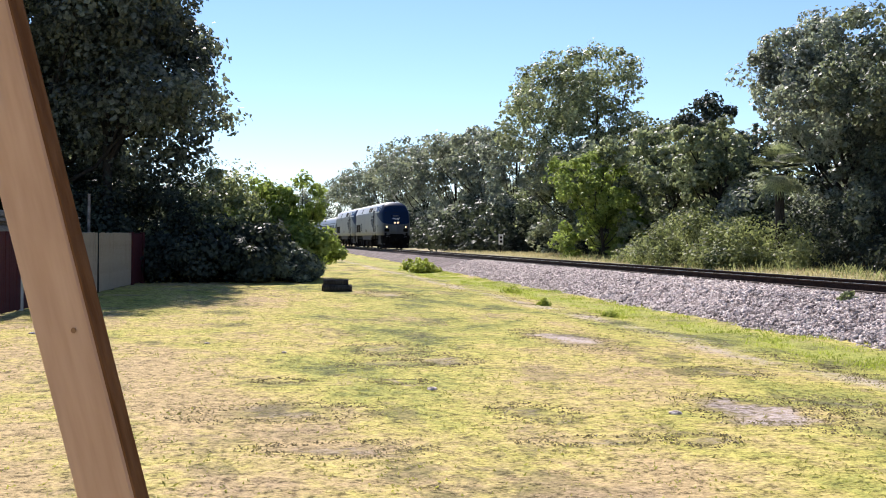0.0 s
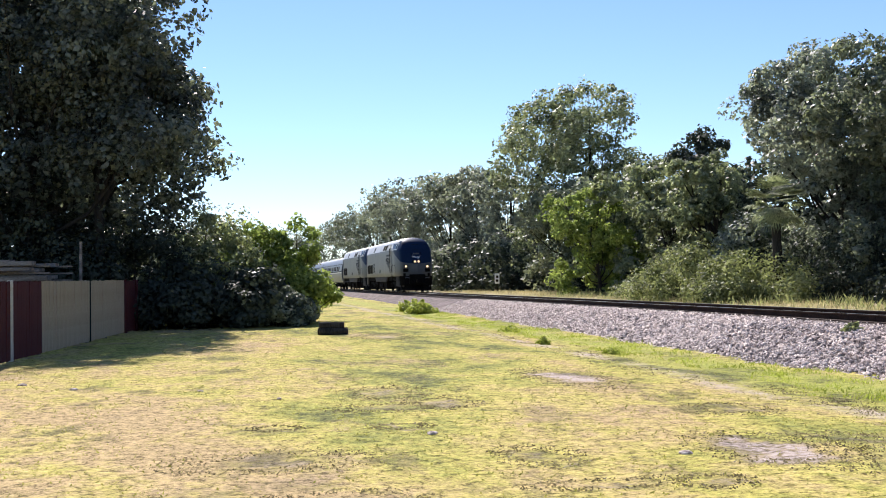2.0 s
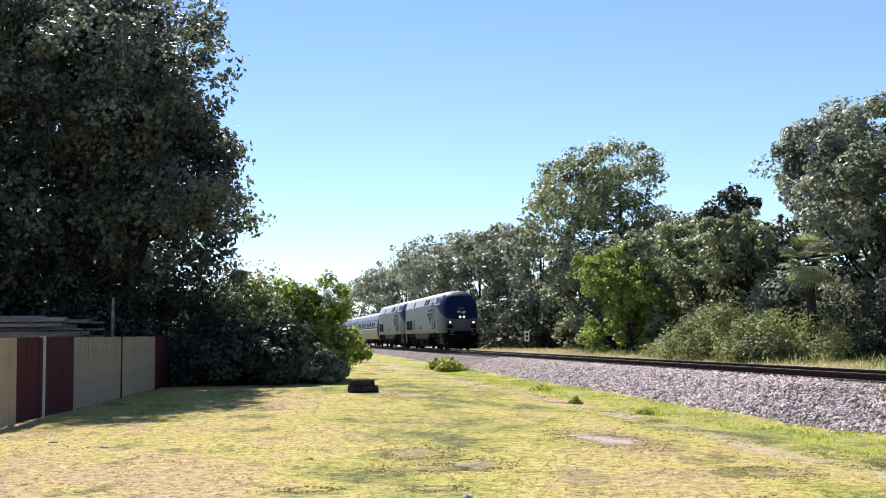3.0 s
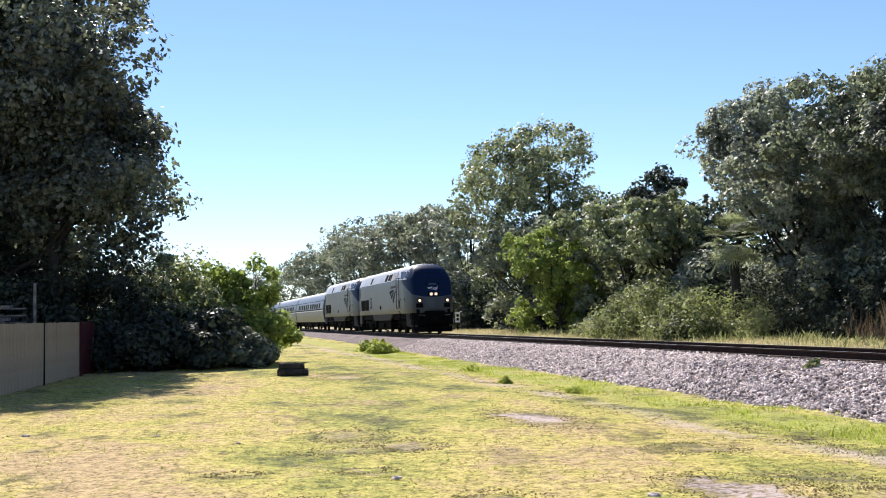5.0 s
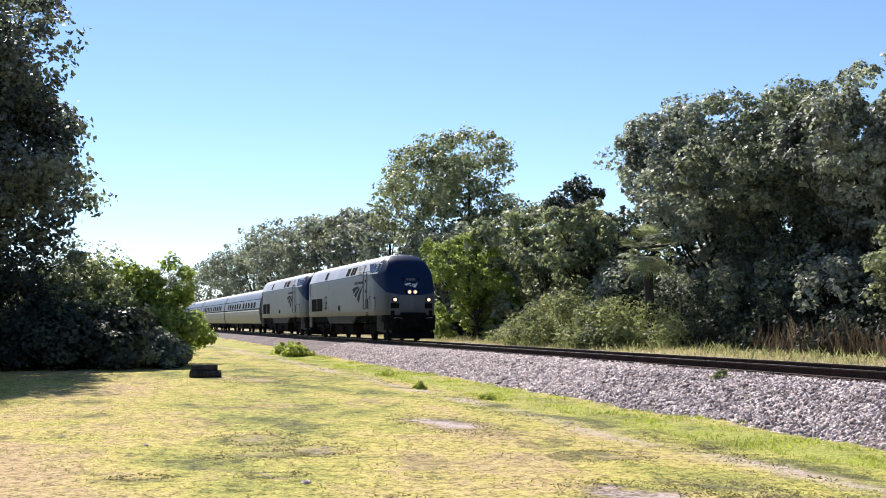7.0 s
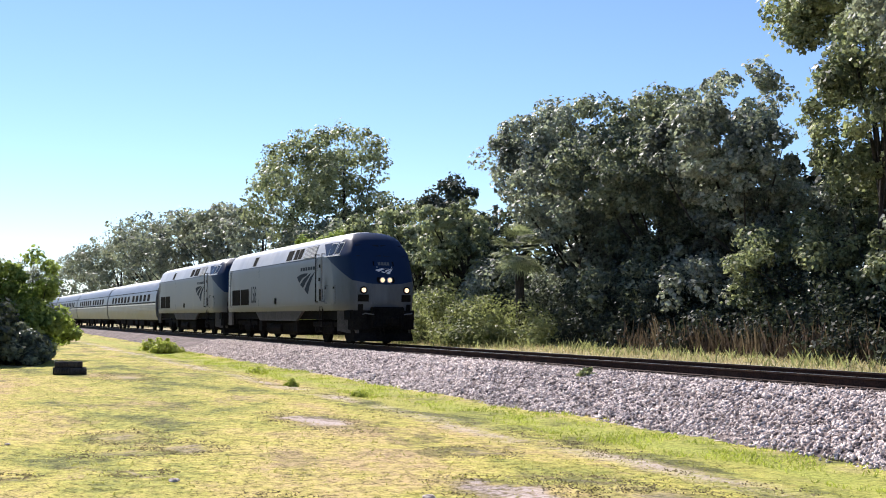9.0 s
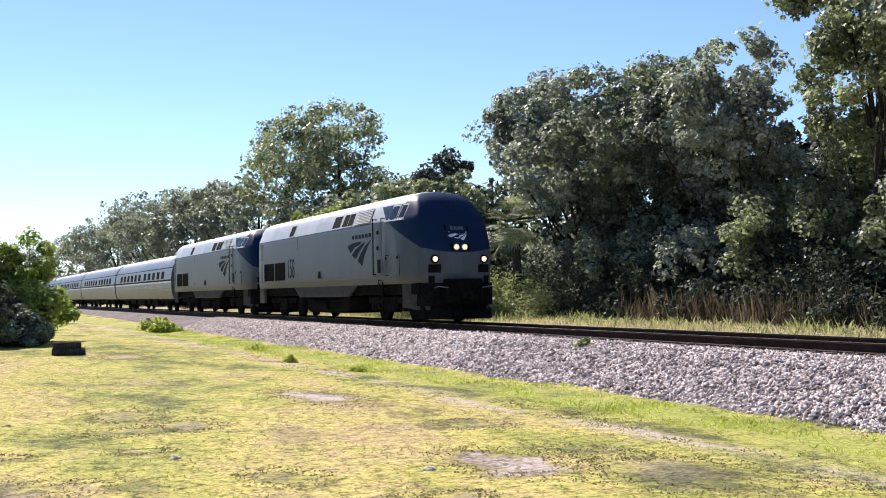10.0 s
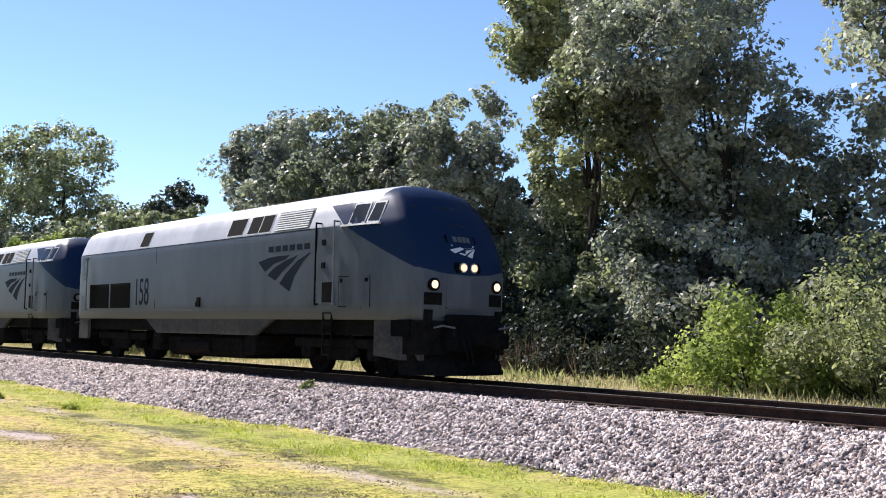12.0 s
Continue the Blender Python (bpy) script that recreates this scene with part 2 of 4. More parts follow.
TIE = worn("creosoted_tie", (0.055, 0.042, 0.035), (0.17, 0.13, 0.11), 0.9, 0, 35.0, 2.0, 0.4, (1, 3, 3))
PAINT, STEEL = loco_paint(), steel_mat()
BLACK = worn("sooty_black", (0.004, 0.004, 0.0045), (0.012, 0.0115, 0.011), 0.85, 0, 14.0, 1.5, 0.2, spec=0.03)
UNDER = worn("dusty_underframe", (0.005, 0.0047, 0.0045), (0.014, 0.0125, 0.0115), 0.9, 0, 10.0, 1.5, 0.3, spec=0.03)
GLASS = dark_glass("dark_window_glass")
LAMP, HEAD = glowing("lit_ditch_lamp", (1.0, 0.72, 0.4), 0.85), glowing("lit_headlamp", (1.0, 0.6, 0.32), 0.85)
WHITE = worn("white_marking", (0.6, 0.61, 0.62), (0.78, 0.79, 0.8), 0.5)
SIGNWHITE = worn("white_sign_enamel", (0.78, 0.78, 0.77), (0.86, 0.86, 0.85), 0.4)
NAVY = worn("navy_marking", (0.007, 0.012, 0.02), (0.012, 0.02, 0.034), 0.7, spec=0.04)
SLAT = worn("pale_louvre", (0.5, 0.5, 0.5), (0.68, 0.68, 0.67), 0.5)
BARK = worn("grey_bark", (0.022, 0.02, 0.017), (0.07, 0.06, 0.05), 0.95, 0, 12.0, 2.0, 0.6, (3, 3, 0.6))
OAK = leafy("live_oak_leaf", (0.06, 0.073, 0.05), (0.34, 0.36, 0.26), 0.38, wax=0.24)
OLIVE = leafy("greyish_leaf", (0.09, 0.1, 0.085), (0.5, 0.515, 0.43), 0.38, wax=0.26)
FRESH = leafy("fresh_leaf", (0.13, 0.175, 0.045), (0.44, 0.49, 0.16), 0.5)
MIDGREEN = leafy("mid_green_leaf", (0.075, 0.09, 0.05), (0.42, 0.44, 0.27), 0.4, wax=0.22)
VINE = leafy("vine_leaf", (0.14, 0.16, 0.08), (0.5, 0.51, 0.28), 0.45, wax=0.12)
# darkened leaf: the shade inside wood and hedge is put into its colour
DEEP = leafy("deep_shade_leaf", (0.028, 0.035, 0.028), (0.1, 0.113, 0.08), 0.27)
# OAK made darker: the unlit side of the backlit oaks put into colour
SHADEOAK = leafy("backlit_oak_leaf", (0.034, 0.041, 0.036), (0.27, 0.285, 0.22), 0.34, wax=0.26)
# far trees: distance haze put into the leaf colour as a paler grey
HAZE = leafy("haze_paled_leaf", (0.12, 0.132, 0.112), (0.36, 0.372, 0.3), 0.4, wax=0.15)
BLADE = leafy("grass_blade", (0.26, 0.255, 0.07), (0.5, 0.445, 0.14), 0.45, 0.5)
GREENBLADE = leafy("green_grass_blade", (0.27, 0.305, 0.05), (0.49, 0.51, 0.115), 0.45, 0.6)
WEED = leafy("verge_weed", (0.14, 0.15, 0.07), (0.42, 0.42, 0.22), 0.45, 0.8)
STRAW = leafy("dry_straw", (0.36, 0.295, 0.18), (0.58, 0.49, 0.33), 0.42, 0.6)
THATCH = leafy("dead_thatch", (0.13, 0.1, 0.065), (0.34, 0.27, 0.17), 0.35, 1.2)
MOUND = leafy("mound_leaf", (0.11, 0.125, 0.055), (0.4, 0.41, 0.2), 0.42)
REED = leafy("brown_stem", (0.07, 0.05, 0.04), (0.22, 0.165, 0.125), 0.25, 0.6)


GRIMY = worn("grimy_fairing", (0.042, 0.04, 0.038), (0.072, 0.067, 0.062), 0.8, 0, 12.0, 1.5, 0.05)
TAN = worn("bare_plank", (0.36, 0.28, 0.19), (0.56, 0.45, 0.32), 0.85, 0, 40.0, 1.5, 0.25, (3, 3, 0.3))
MAROON = worn("maroon_plank", (0.06, 0.014, 0.016), (0.11, 0.026, 0.028), 0.7, 0, 40.0, 1.5, 0.2, (3, 3, 0.3))
PALE = worn("pale_trim", (0.5, 0.46, 0.4), (0.68, 0.63, 0.56), 0.8, 0, 30.0, 2.0, 0.2)
GREYWOOD = worn("weathered_plank", (0.13, 0.105, 0.085), (0.36, 0.3, 0.25), 0.9, 0, 30.0, 1.5, 0.4, (0.4, 3, 3))
BOARD = worn("fresh_lumber", (0.5, 0.29, 0.2), (0.64, 0.4, 0.29), 0.75, 0, 18.0, 5.0, 0.2, (5, 5, 0.6))
# BOARD's shaded side as a darker brown of its own
EDGESHADE = worn("shaded_brown_edge", (0.15, 0.062, 0.026), (0.25, 0.115, 0.055), 0.85, 0, 30.0, 4.0, 0.3, (5, 5, 0.8), spec=0.03)
KNOT = worn("dark_knot", (0.2, 0.09, 0.045), (0.34, 0.18, 0.1), 0.8)
LOGEND = worn("cut_log_end", (0.1, 0.075, 0.055), (0.24, 0.18, 0.13), 0.9)
SHINE = worn("chrome_rim", (0.5, 0.5, 0.5), (0.7, 0.7, 0.7), 0.3, 0.9)
GRAB = worn("grey_handrail", (0.1, 0.105, 0.11), (0.2, 0.21, 0.22), 0.5, 0.2)


# ---- mesh helpers ----
def part(name, bm, material, parent=None, label="", smooth=False):
    """One mesh object from a bmesh, under a thing or a part."""
    me = bpy.data.meshes.new(name)
    bmesh.ops.recalc_face_normals(bm, faces=bm.faces)
    bm.to_mesh(me)
    bm.free()
    for m in material if isinstance(material, (list, tuple)) else [material]:
        me.materials.append(m)
    if smooth:
        me.polygons.foreach_set("use_smooth", [True] * len(me.polygons))
        me.set_sharp_from_angle(angle=radians(32))
    ob = new(name, me)
    ob.parent = parent
    if label:
        tagged(ob, label)
    return ob


def shared(name, me, parent, m, label=""):
    ob = new(name, me)
    ob.parent, ob.matrix_basis = parent, m
    if label:
        tagged(ob, label)
    return ob


def block(bm, x0, x1, y0, y1, z0, z1, bevel=0.0):
    made = bmesh.ops.create_cube(bm, size=1.0, matrix=Matrix.Translation(((x0 + x1) / 2, (y0 + y1) / 2, (z0 + z1) / 2)) @ Matrix.Diagonal((abs(x1 - x0), abs(y1 - y0), abs(z1 - z0), 1)))
    if bevel:
        edges = list({ed for vert in made["verts"] for ed in vert.link_edges})
        bmesh.ops.bevel(bm, geom=edges, offset=bevel, segments=1, affect="EDGES")
    return bm


def rod(bm, p0, p1, r0, r1=None, seg=10):
    p0, p1 = Vector(p0), Vector(p1)
    d = p1 - p0
    m = Matrix.Translation((p0 + p1) / 2) @ d.to_track_quat("Z", "Y").to_matrix().to_4x4()
    bmesh.ops.create_cone(bm, cap_ends=True, segments=seg, radius1=r0, radius2=r0 if r1 is None else r1, depth=d.length, matrix=m)
    return bm


def loft(bm, rings, closed=True, caps=True):
    """Skin between rings of equally many points."""
    rows = [[bm.verts.new(p) for p in ring] for ring in rings]
    n = len(rows[0])
    for one, two in zip(rows, rows[1:]):
        for i in range(n if closed else n - 1):
            j = (i + 1) % n
            bm.faces.new((one[i], one[j], two[j], two[i]))
    if caps:
        bm.faces.new(rows[0]), bm.faces.new(rows[-1])
    return bm


def prism(bm, outline, depth, place):
    """A flat outline given in two coordinates, turned into a slab; place(a, b, k) gives the point, k is 0 inside and 1 outside."""
    inner, outer = [bm.verts.new(place(p, q, 0.0)) for p, q in outline], [bm.verts.new(place(p, q, depth)) for p, q in outline]
    n = len(outline)
    bm.faces.new(outer)
    for i in range(n):
        bm.faces.new((inner[i], inner[(i + 1) % n], outer[(i + 1) % n], outer[i]))
    return bm


def quick_mesh(name, verts, faces, material, smooth=False):
    """A mesh from numpy arrays: verts (n, 3), faces (m, k)."""
    me = bpy.data.meshes.new(name)
    k = faces.shape[1]
    me.vertices.add(len(verts)), me.loops.add(faces.size), me.polygons.add(len(faces))
    me.vertices.foreach_set("co", verts.astype(np.float32).ravel())
    me.loops.foreach_set("vertex_index", faces.astype(np.int32).ravel())
    me.polygons.foreach_set("loop_start", np.arange(0, faces.size, k, dtype=np.int32))
    if smooth:
        me.polygons.foreach_set("use_smooth", np.ones(len(faces), dtype=bool))
    me.materials.append(material)
    me.update(calc_edges=True)
    return me


def leaves(rng, centres, radii, per, size, flat=0.75, droop=0.0):
    """Leaf blades strewn through clumps. Returns verts and quads."""
    n = len(centres) * per
    c, r = np.repeat(centres, per, 0), np.repeat(radii, per)[:, None] * 1.0
    d = rng.normal(size=(n, 3))
    d /= np.linalg.norm(d, axis=1)[:, None]
    d *= (0.45 + 0.55 * rng.random((n, 1)) ** 0.5)
    d *= np.where(rng.random((n, 1)) < 0.15, 1.3, 1.0)
    p = c + d * r * [1, 1, flat]
    nor = d * 0.9 + rng.normal(size=(n, 3)) * 0.45 + [0, 0, 0.45]
    nor /= np.linalg.norm(nor, axis=1)[:, None]
    t = np.cross(nor, rng.normal(size=(n, 3)))
    t[:, 2] -= droop
    t /= np.linalg.norm(t, axis=1)[:, None]
    s = np.cross(nor, t)
    ln = size * (0.6 + 0.8 * rng.random((n, 1)))
    w = ln * (0.6 + 0.3 * rng.random((n, 1)))
    v = np.stack([p - t * ln * 0.5, p + s * w * 0.5 - nor * ln * 0.12, p + t * ln * 0.5, p - s * w * 0.5 - nor * ln * 0.12], 1).reshape(-1, 3)
    return v, np.arange(4 * n).reshape(-1, 4)


def tubes(rng, paths, r0, seg=6):
    """Tapered limbs along paths of points. Returns verts and quads."""
    vs, fs, base = [], [], 0
    ang = np.arange(seg) * 2 * np.pi / seg
    for path, (a0, a1) in zip(paths, r0):
        path = np.asarray(path, float)
        for i, p in enumerate(path):
            d = path[min(i + 1, len(path) - 1)] - path[max(i - 1, 0)]
            d /= np.linalg.norm(d) + 1e-9
            u = np.cross(d, [0.3, 0.9, 0.1])
            u /= np.linalg.norm(u) + 1e-9
            w = np.cross(d, u)
            r = a0 + (a1 - a0) * i / (len(path) - 1)
            vs.append(p + r * (np.cos(ang)[:, None] * u + np.sin(ang)[:, None] * w))
        for i in range(len(path) - 1):
            for k in range(seg):
                q = (k + 1) % seg
                fs.append((base + i * seg + k, base + i * seg + q, base + (i + 1) * seg + q, base + (i + 1) * seg + k))
        base += len(path) * seg
    return np.concatenate(vs), np.array(fs)


def tree(name, place, height, spread, seed, leaf, label, count=16000, size=0.2, low=0.25, clumps=120, trunk=0.3, gaps=0.0, group="", category="tree", clump=0.165, lean=(0, 0)):
    """A tree: tapered trunk, limbs to the clumps, and a crown of leaf blades in uneven clumps with gaps."""
    rng = np.random.default_rng(seed)
    clumps, clump = int(clumps * 2.2), clump * 0.68
    root = new(name)
    root.matrix_world = place
    # a few lobes of different size make the outline uneven
    lobes = []
    k = 7
    for i in range(k):
        an = i * 2.4 + rng.random() * 0.9
        zz = low + (1 - low) * (0.25 + 0.62 * ((i * 0.618 + rng.random() * 0.2) % 1.0))
        out = spread * (0.55 if zz > 0.75 else 0.62) * (0.6 + 0.5 * rng.random())
        rr = spread * (0.36 + 0.18 * rng.random())
        lobes.append((out * math.cos(an) + lean[0] * zz, out * math.sin(an) + lean[1] * zz, min(zz * height, height - rr * 0.75), rr))
    lobes.append((lean[0], lean[1], height - spread * 0.36, spread * 0.42))
    lobes.append((lean[0] * 0.5, lean[1] * 0.5, height * (low + 0.5 * (1 - low)), spread * 0.55))
    for i in range(3):
        an = i * 2.1 + seed
        lobes.append((spread * 0.55 * math.cos(an), spread * 0.55 * math.sin(an), height * (low + 0.16), spread * 0.45))
    lobes = np.array(lobes)
    w = lobes[:, 3] ** 2
    pick = rng.choice(len(lobes), clumps, p=w / w.sum())
    d = rng.normal(size=(clumps, 3))
    d /= np.linalg.norm(d, axis=1)[:, None]
    d *= (0.62 + 0.38 * rng.random((clumps, 1)) ** 0.5)
    cen = lobes[pick, :3] + d * lobes[pick, 3:4] * [1, 1, 0.8]
    cen[:, 2] = np.maximum(cen[:, 2], low * height * 0.7)
    rad = spread * clump * (0.6 + 0.8 * rng.random(clumps)) * (1 - gaps)
    v, f = leaves(rng, cen, rad, max(20, count // clumps), size)
    crown = new("crown", quick_mesh("crown", v, f, leaf))
    crown.parent = root
    paths, rs = [], []
    top = np.array([lean[0] * 0.8, lean[1] * 0.8, height * 0.8])
    mid = [np.array([0, 0, -0.15]), np.array([0.06, 0.02, height * 0.12]), np.array([lean[0] * 0.3 + 0.12 * rng.normal(), lean[1] * 0.3, height * 0.4]), top]
    paths.append(mid), rs.append((trunk, trunk * 0.25))
    for c in cen[:: max(1, clumps // 16)]:
        z0 = min(max(c[2] * 0.45, height * 0.12), height * 0.6)
        st = np.array([lean[0] * 0.3 * z0 / height, lean[1] * 0.3 * z0 / height, z0])
        m1 = st * 0.45 + c * 0.55 + [0, 0, -0.05 * height] + rng.normal(size=3) * 0.15
        paths.append([st, m1, c]), rs.append((trunk * 0.3, 0.012))
    shared("trunk", quick_mesh("trunk", *tubes(rng, paths, rs, 7), BARK, True), root, Matrix(), "forked grey trunk")
    return tagged(root, label, category, group)


def on_track(x, y, z=0.0, rz=0.0):
    return TRACK @ pose(x, y, z, 0, 0, rz)


# ---- ground, bed and track ----
def fall(x):
    """Height of the ground across the track, under the rail heads."""
    ax = abs(x)
    if x < 0:
        return -RAIL_Z - (0.0 if ax > 9 else 0.1 * max(0.0, 1 - abs(ax - 5.2) / 3.0))
    return -RAIL_Z + 0.46 * min(1.0, max(0.0, (ax - 2.0) / 3.5))


def swell(x, y):
    """Unevenness of the ground: broad swells and small tussocks."""
    p = Vector((x * 0.35, y * 0.35, 0))
    return 0.05 * noise.noise(p) + 0.022 * noise.noise(p * 3.1) + 0.02 * abs(noise.noise(p * 6.7)) + 0.012 * noise.noise(p * 13.0)


def ground():
    xs = np.concatenate([[-3000, -900, -300, -120, -60, -40], np.arange(-30, -22.1, 0.8), np.arange(-22, -4.49, 0.16), np.arange(-4.3, 14.01, 0.6), [16, 20, 26, 34, 60, 120, 300, 900, 3000]])
    ys = np.concatenate([[-3000, -900, -300, -100, -40, -20], np.arange(-12, -4.1, 0.8), np.arange(-4, 40, 0.18), np.arange(40, 60.01, 0.5), np.arange(62, 130, 3), [140, 170, 220, 300, 500, 900, 3000]])
    gx, gy = np.meshgrid(xs, ys, indexing="ij")
    z = np.vectorize(fall)(gx)
    for i in range(len(xs)):
        for j in range(len(ys)):
            if abs(gx[i, j]) < 35 and -15 < gy[i, j] < 130:
                z[i, j] += swell(gx[i, j], gy[i, j])
    v = np.stack([gx, gy, z], -1).reshape(-1, 3)
    ii, jj = np.meshgrid(np.arange(len(xs) - 1), np.arange(len(ys) - 1), indexing="ij")
    b = (ii * len(ys) + jj).ravel()
    f = np.stack([b, b + len(ys), b + len(ys) + 1, b + 1], 1)
    ob = new("ground", quick_mesh("ground", v, f, LAWN, True))
    ob.matrix_world = LEVEL
    tagged(ob, "patchy yellow-green lawn with bare earth spots", "lawn", kind="structure")


BED_EDGE = [(-4.5, -1.08), (-4.0, -0.93), (-3.1, -0.64), (-2.2, -0.34), (-1.55, -0.225), (0, -0.25), (1.5, -0.235), (2.2, -0.28), (3.4, -0.5), (4.0, -0.62)]


def bed():
    ys = np.concatenate([np.arange(-25, 60, 0.5), np.arange(60, 330, 4.0)])
    rows = []
    for y in ys:
        wob = 0.25 * noise.noise(Vector((y * 0.3, 3.7, 0))) + 0.12 * noise.noise(Vector((y * 1.1, 8.7, 0)))
        rows.append([(x + (wob if x < -3.5 else 0), y, z + 0.012 * noise.noise(Vector((x * 3, y * 3, 1)))) for x, z in BED_EDGE])
    bm = bmesh.new()
    loft(bm, rows, False, False)
    ob = part("ballast_bed", bm, BED, None, smooth=True)
    ob.matrix_world = TRACK
    tagged(ob, "sloping bed of grey and pinkish crushed stone", "track bed", kind="structure")


def stones():
    rng = np.random.default_rng(5)
    base = np.array([(1, 0, 0.1), (-1, 0.1, 0), (0.1, 1, 0), (0, -1, 0.1), (0, 0.1, 1), (0.1, 0, -1)], float)
    tri = np.array([(0, 2, 4), (2, 1, 4), (1, 3, 4), (3, 0, 4), (2, 0, 5), (1, 2, 5), (3, 1, 5), (0, 3, 5)])
    n = 52000
    y = 3 + 57 * rng.random(n) ** 1.5
    x = np.where(rng.random(n) < 0.92, -1.25 - 3.2 * rng.random(n), -1.2 + 3.6 * rng.random(n))
    ex, ez = np.array(BED_EDGE).T
    z = np.interp(x, ex, ez)
    # stones thin out over the foot of the slope
    keep = rng.random(n) < np.clip((x + 4.5 + 0.35 * np.sin(y * 0.9)) / 0.5, 0.06, 1)
    x, y, z = x[keep], y[keep], z[keep]
    n = len(x)
    s = (0.024 + 0.032 * rng.random((n, 1, 3))) * (1 + (y[:, None, None] > 25) * 0.4)
    jit = 1 + 0.25 * rng.normal(size=(n, 6, 1))
    q = rng.normal(size=(n, 4))
    q /= np.linalg.norm(q, axis=1)[:, None]
    w, a, b, c = q.T
    R = np.stack([np.stack([1 - 2 * (b * b + c * c), 2 * (a * b - c * w), 2 * (a * c + b * w)], 1), np.stack([2 * (a * b + c * w), 1 - 2 * (a * a + c * c), 2 * (b * c - a * w)], 1), np.stack([2 * (a * c - b * w), 2 * (b * c + a * w), 1 - 2 * (a * a + b * b)], 1)], 1)
    v = np.einsum("nij,nkj->nki", R, base[None] * jit * s) + np.stack([x, y, z + 0.012], 1)[:, None]
    f = (tri[None] + 6 * np.arange(n)[:, None, None]).reshape(-1, 3)
    ob = new("ballast_stones", quick_mesh("ballast_stones", v.reshape(-1, 3), f, STONE))
    ob.matrix_world = TRACK
    tagged(ob, "loose crushed stones on the track bed", "ballast", kind="stuff")


def track():
    root = new("railway_track")
    root.matrix_world = TRACK
    half = [(0.036, 0.0), (0.037, -0.03), (0.012, -0.045), (0.009, -0.15), (0.068, -0.168), (0.068, -0.18)]
    for x in (-0.7535, 0.7535):
        bm = bmesh.new()
        ring = [(x + a, z) for a, z in half] + [(x - a, z) for a, z in reversed(half)]
        loft(bm, [[(p, y, z - 0.004) for p, z in ring] for y in (-60, 0, 60, 400)])
        rail = part("rail", bm, RUST, root, "long rusty steel rail")
        bm = block(bmesh.new(), x - 0.03, x + 0.03, -60, 400, -0.004, 0.0)
        part("running_surface", bm, WORN_HEAD, rail, "polished top of the rail")
    rng = random.Random(3)
    bm = block(bmesh.new(), -1.3, 1.3, -0.115, 0.115, -0.36, -0.185, 0.012)
    for x in (-0.7535, 0.7535):
        block(bm, x - 0.17, x + 0.17, -0.1, 0.1, -0.187, -0.176)
        for dx in (-0.1, 0.1):
            for dy in (-0.05, 0.05):
                block(bm, x + dx - 0.012, x + dx + 0.012, dy - 0.012, dy + 0.012, -0.18, -0.155)
    tie = part("tie", bm, TIE, root)
    tie.matrix_basis = pose(0, -6, 0)
    for i in range(1, 240):
        y = -6 + i * 0.52
        shared("tie", tie.data, root, pose(0.05 * rng.uniform(-1, 1), y, 0.012 * rng.uniform(-1, 0.6), 0, 0, 0.8 * rng.uniform(-1, 1)))
    tagged(root, "single railway track with rusty rails on timber ties", "railway track", kind="structure")


ground(), bed(), stones(), track()


# ---- train: y runs back from the front coupler, x across, z up from the rail heads ----
def train_at(t):
    """How far along the line the front coupler is at t seconds."""
    return 98.09 - 6.738 * t - 0.0188 * (t - 6) ** 2


LOCO_LONG, COACH_LONG = 21.03, 26.0
UNITS, WHEELSETS = [], []
WIDE = [(1.27, 1.46), (1.40, 1.5), (2.25, 1.51), (3.36, 1.5), (3.44, 1.475), (3.95, 1.27), (4.10, 1.14), (4.22, 0.93), (4.31, 0.6), (4.36, 0.2)]
FRONT = [(1.27, 1.55), (2.25, 1.5), (2.6, 1.6), (3.0, 1.78), (3.5, 2.06), (3.95, 2.46), (4.10, 2.66), (4.22, 2.9), (4.31, 3.2), (4.36, 3.7)]
PLAN = [(0.0, 0.0), (0.4, 0.08), (0.73, 0.18), (0.79, 0.27), (0.85, 0.5), (0.93, 1.0), (1.0, 1.7)]


def wide(z):
    return float(np.interp(z, *zip(*WIDE)))


def front(z):
    return float(np.interp(z, *zip(*FRONT)))


def nose(x, z):
    """How far back the nose's skin lies at x, z."""
    return front(z) + float(np.interp(abs(x) / wide(z), *zip(*PLAN)))


def hull():
    rings = []
    levels = sorted({z for z, _ in WIDE} | {z for z, _ in FRONT} | {1.7, 2.0, 2.8, 3.2, 3.7})
    for z in levels:
        w, f = wide(z), front(z)
        half = [(-a * w, f + b) for a, b in PLAN] + [(-w, y) for y in (f + 1.8, 6, 9, 12, 15, 18, 20.6)] + [(-w * 0.96, 20.85)]
        ring = half + [(-x, y) for x, y in reversed(half[1:])]
        rings.append([(x, y, z) for x, y in ring])
    return loft(bmesh.new(), rings)


def beside(sign, lift=0.0):
    """Places a point (y, z) on the side's skin."""
    return lambda y, z, k: (sign * (side_at(y, z) - 0.02 + lift + k), y, z)


def side_at(y, z):
    w, back = wide(z), y - front(z)
    return w * float(np.interp(back, [b for _, b in PLAN], [a for a, _ in PLAN]))


def ahead(x, z, k):
    return (x, nose(x, z) + 0.02 - k, z)


def rect(p0, p1, q0, q1):
    return [(p0, q0), (p1, q0), (p1, q1), (p0, q1)]


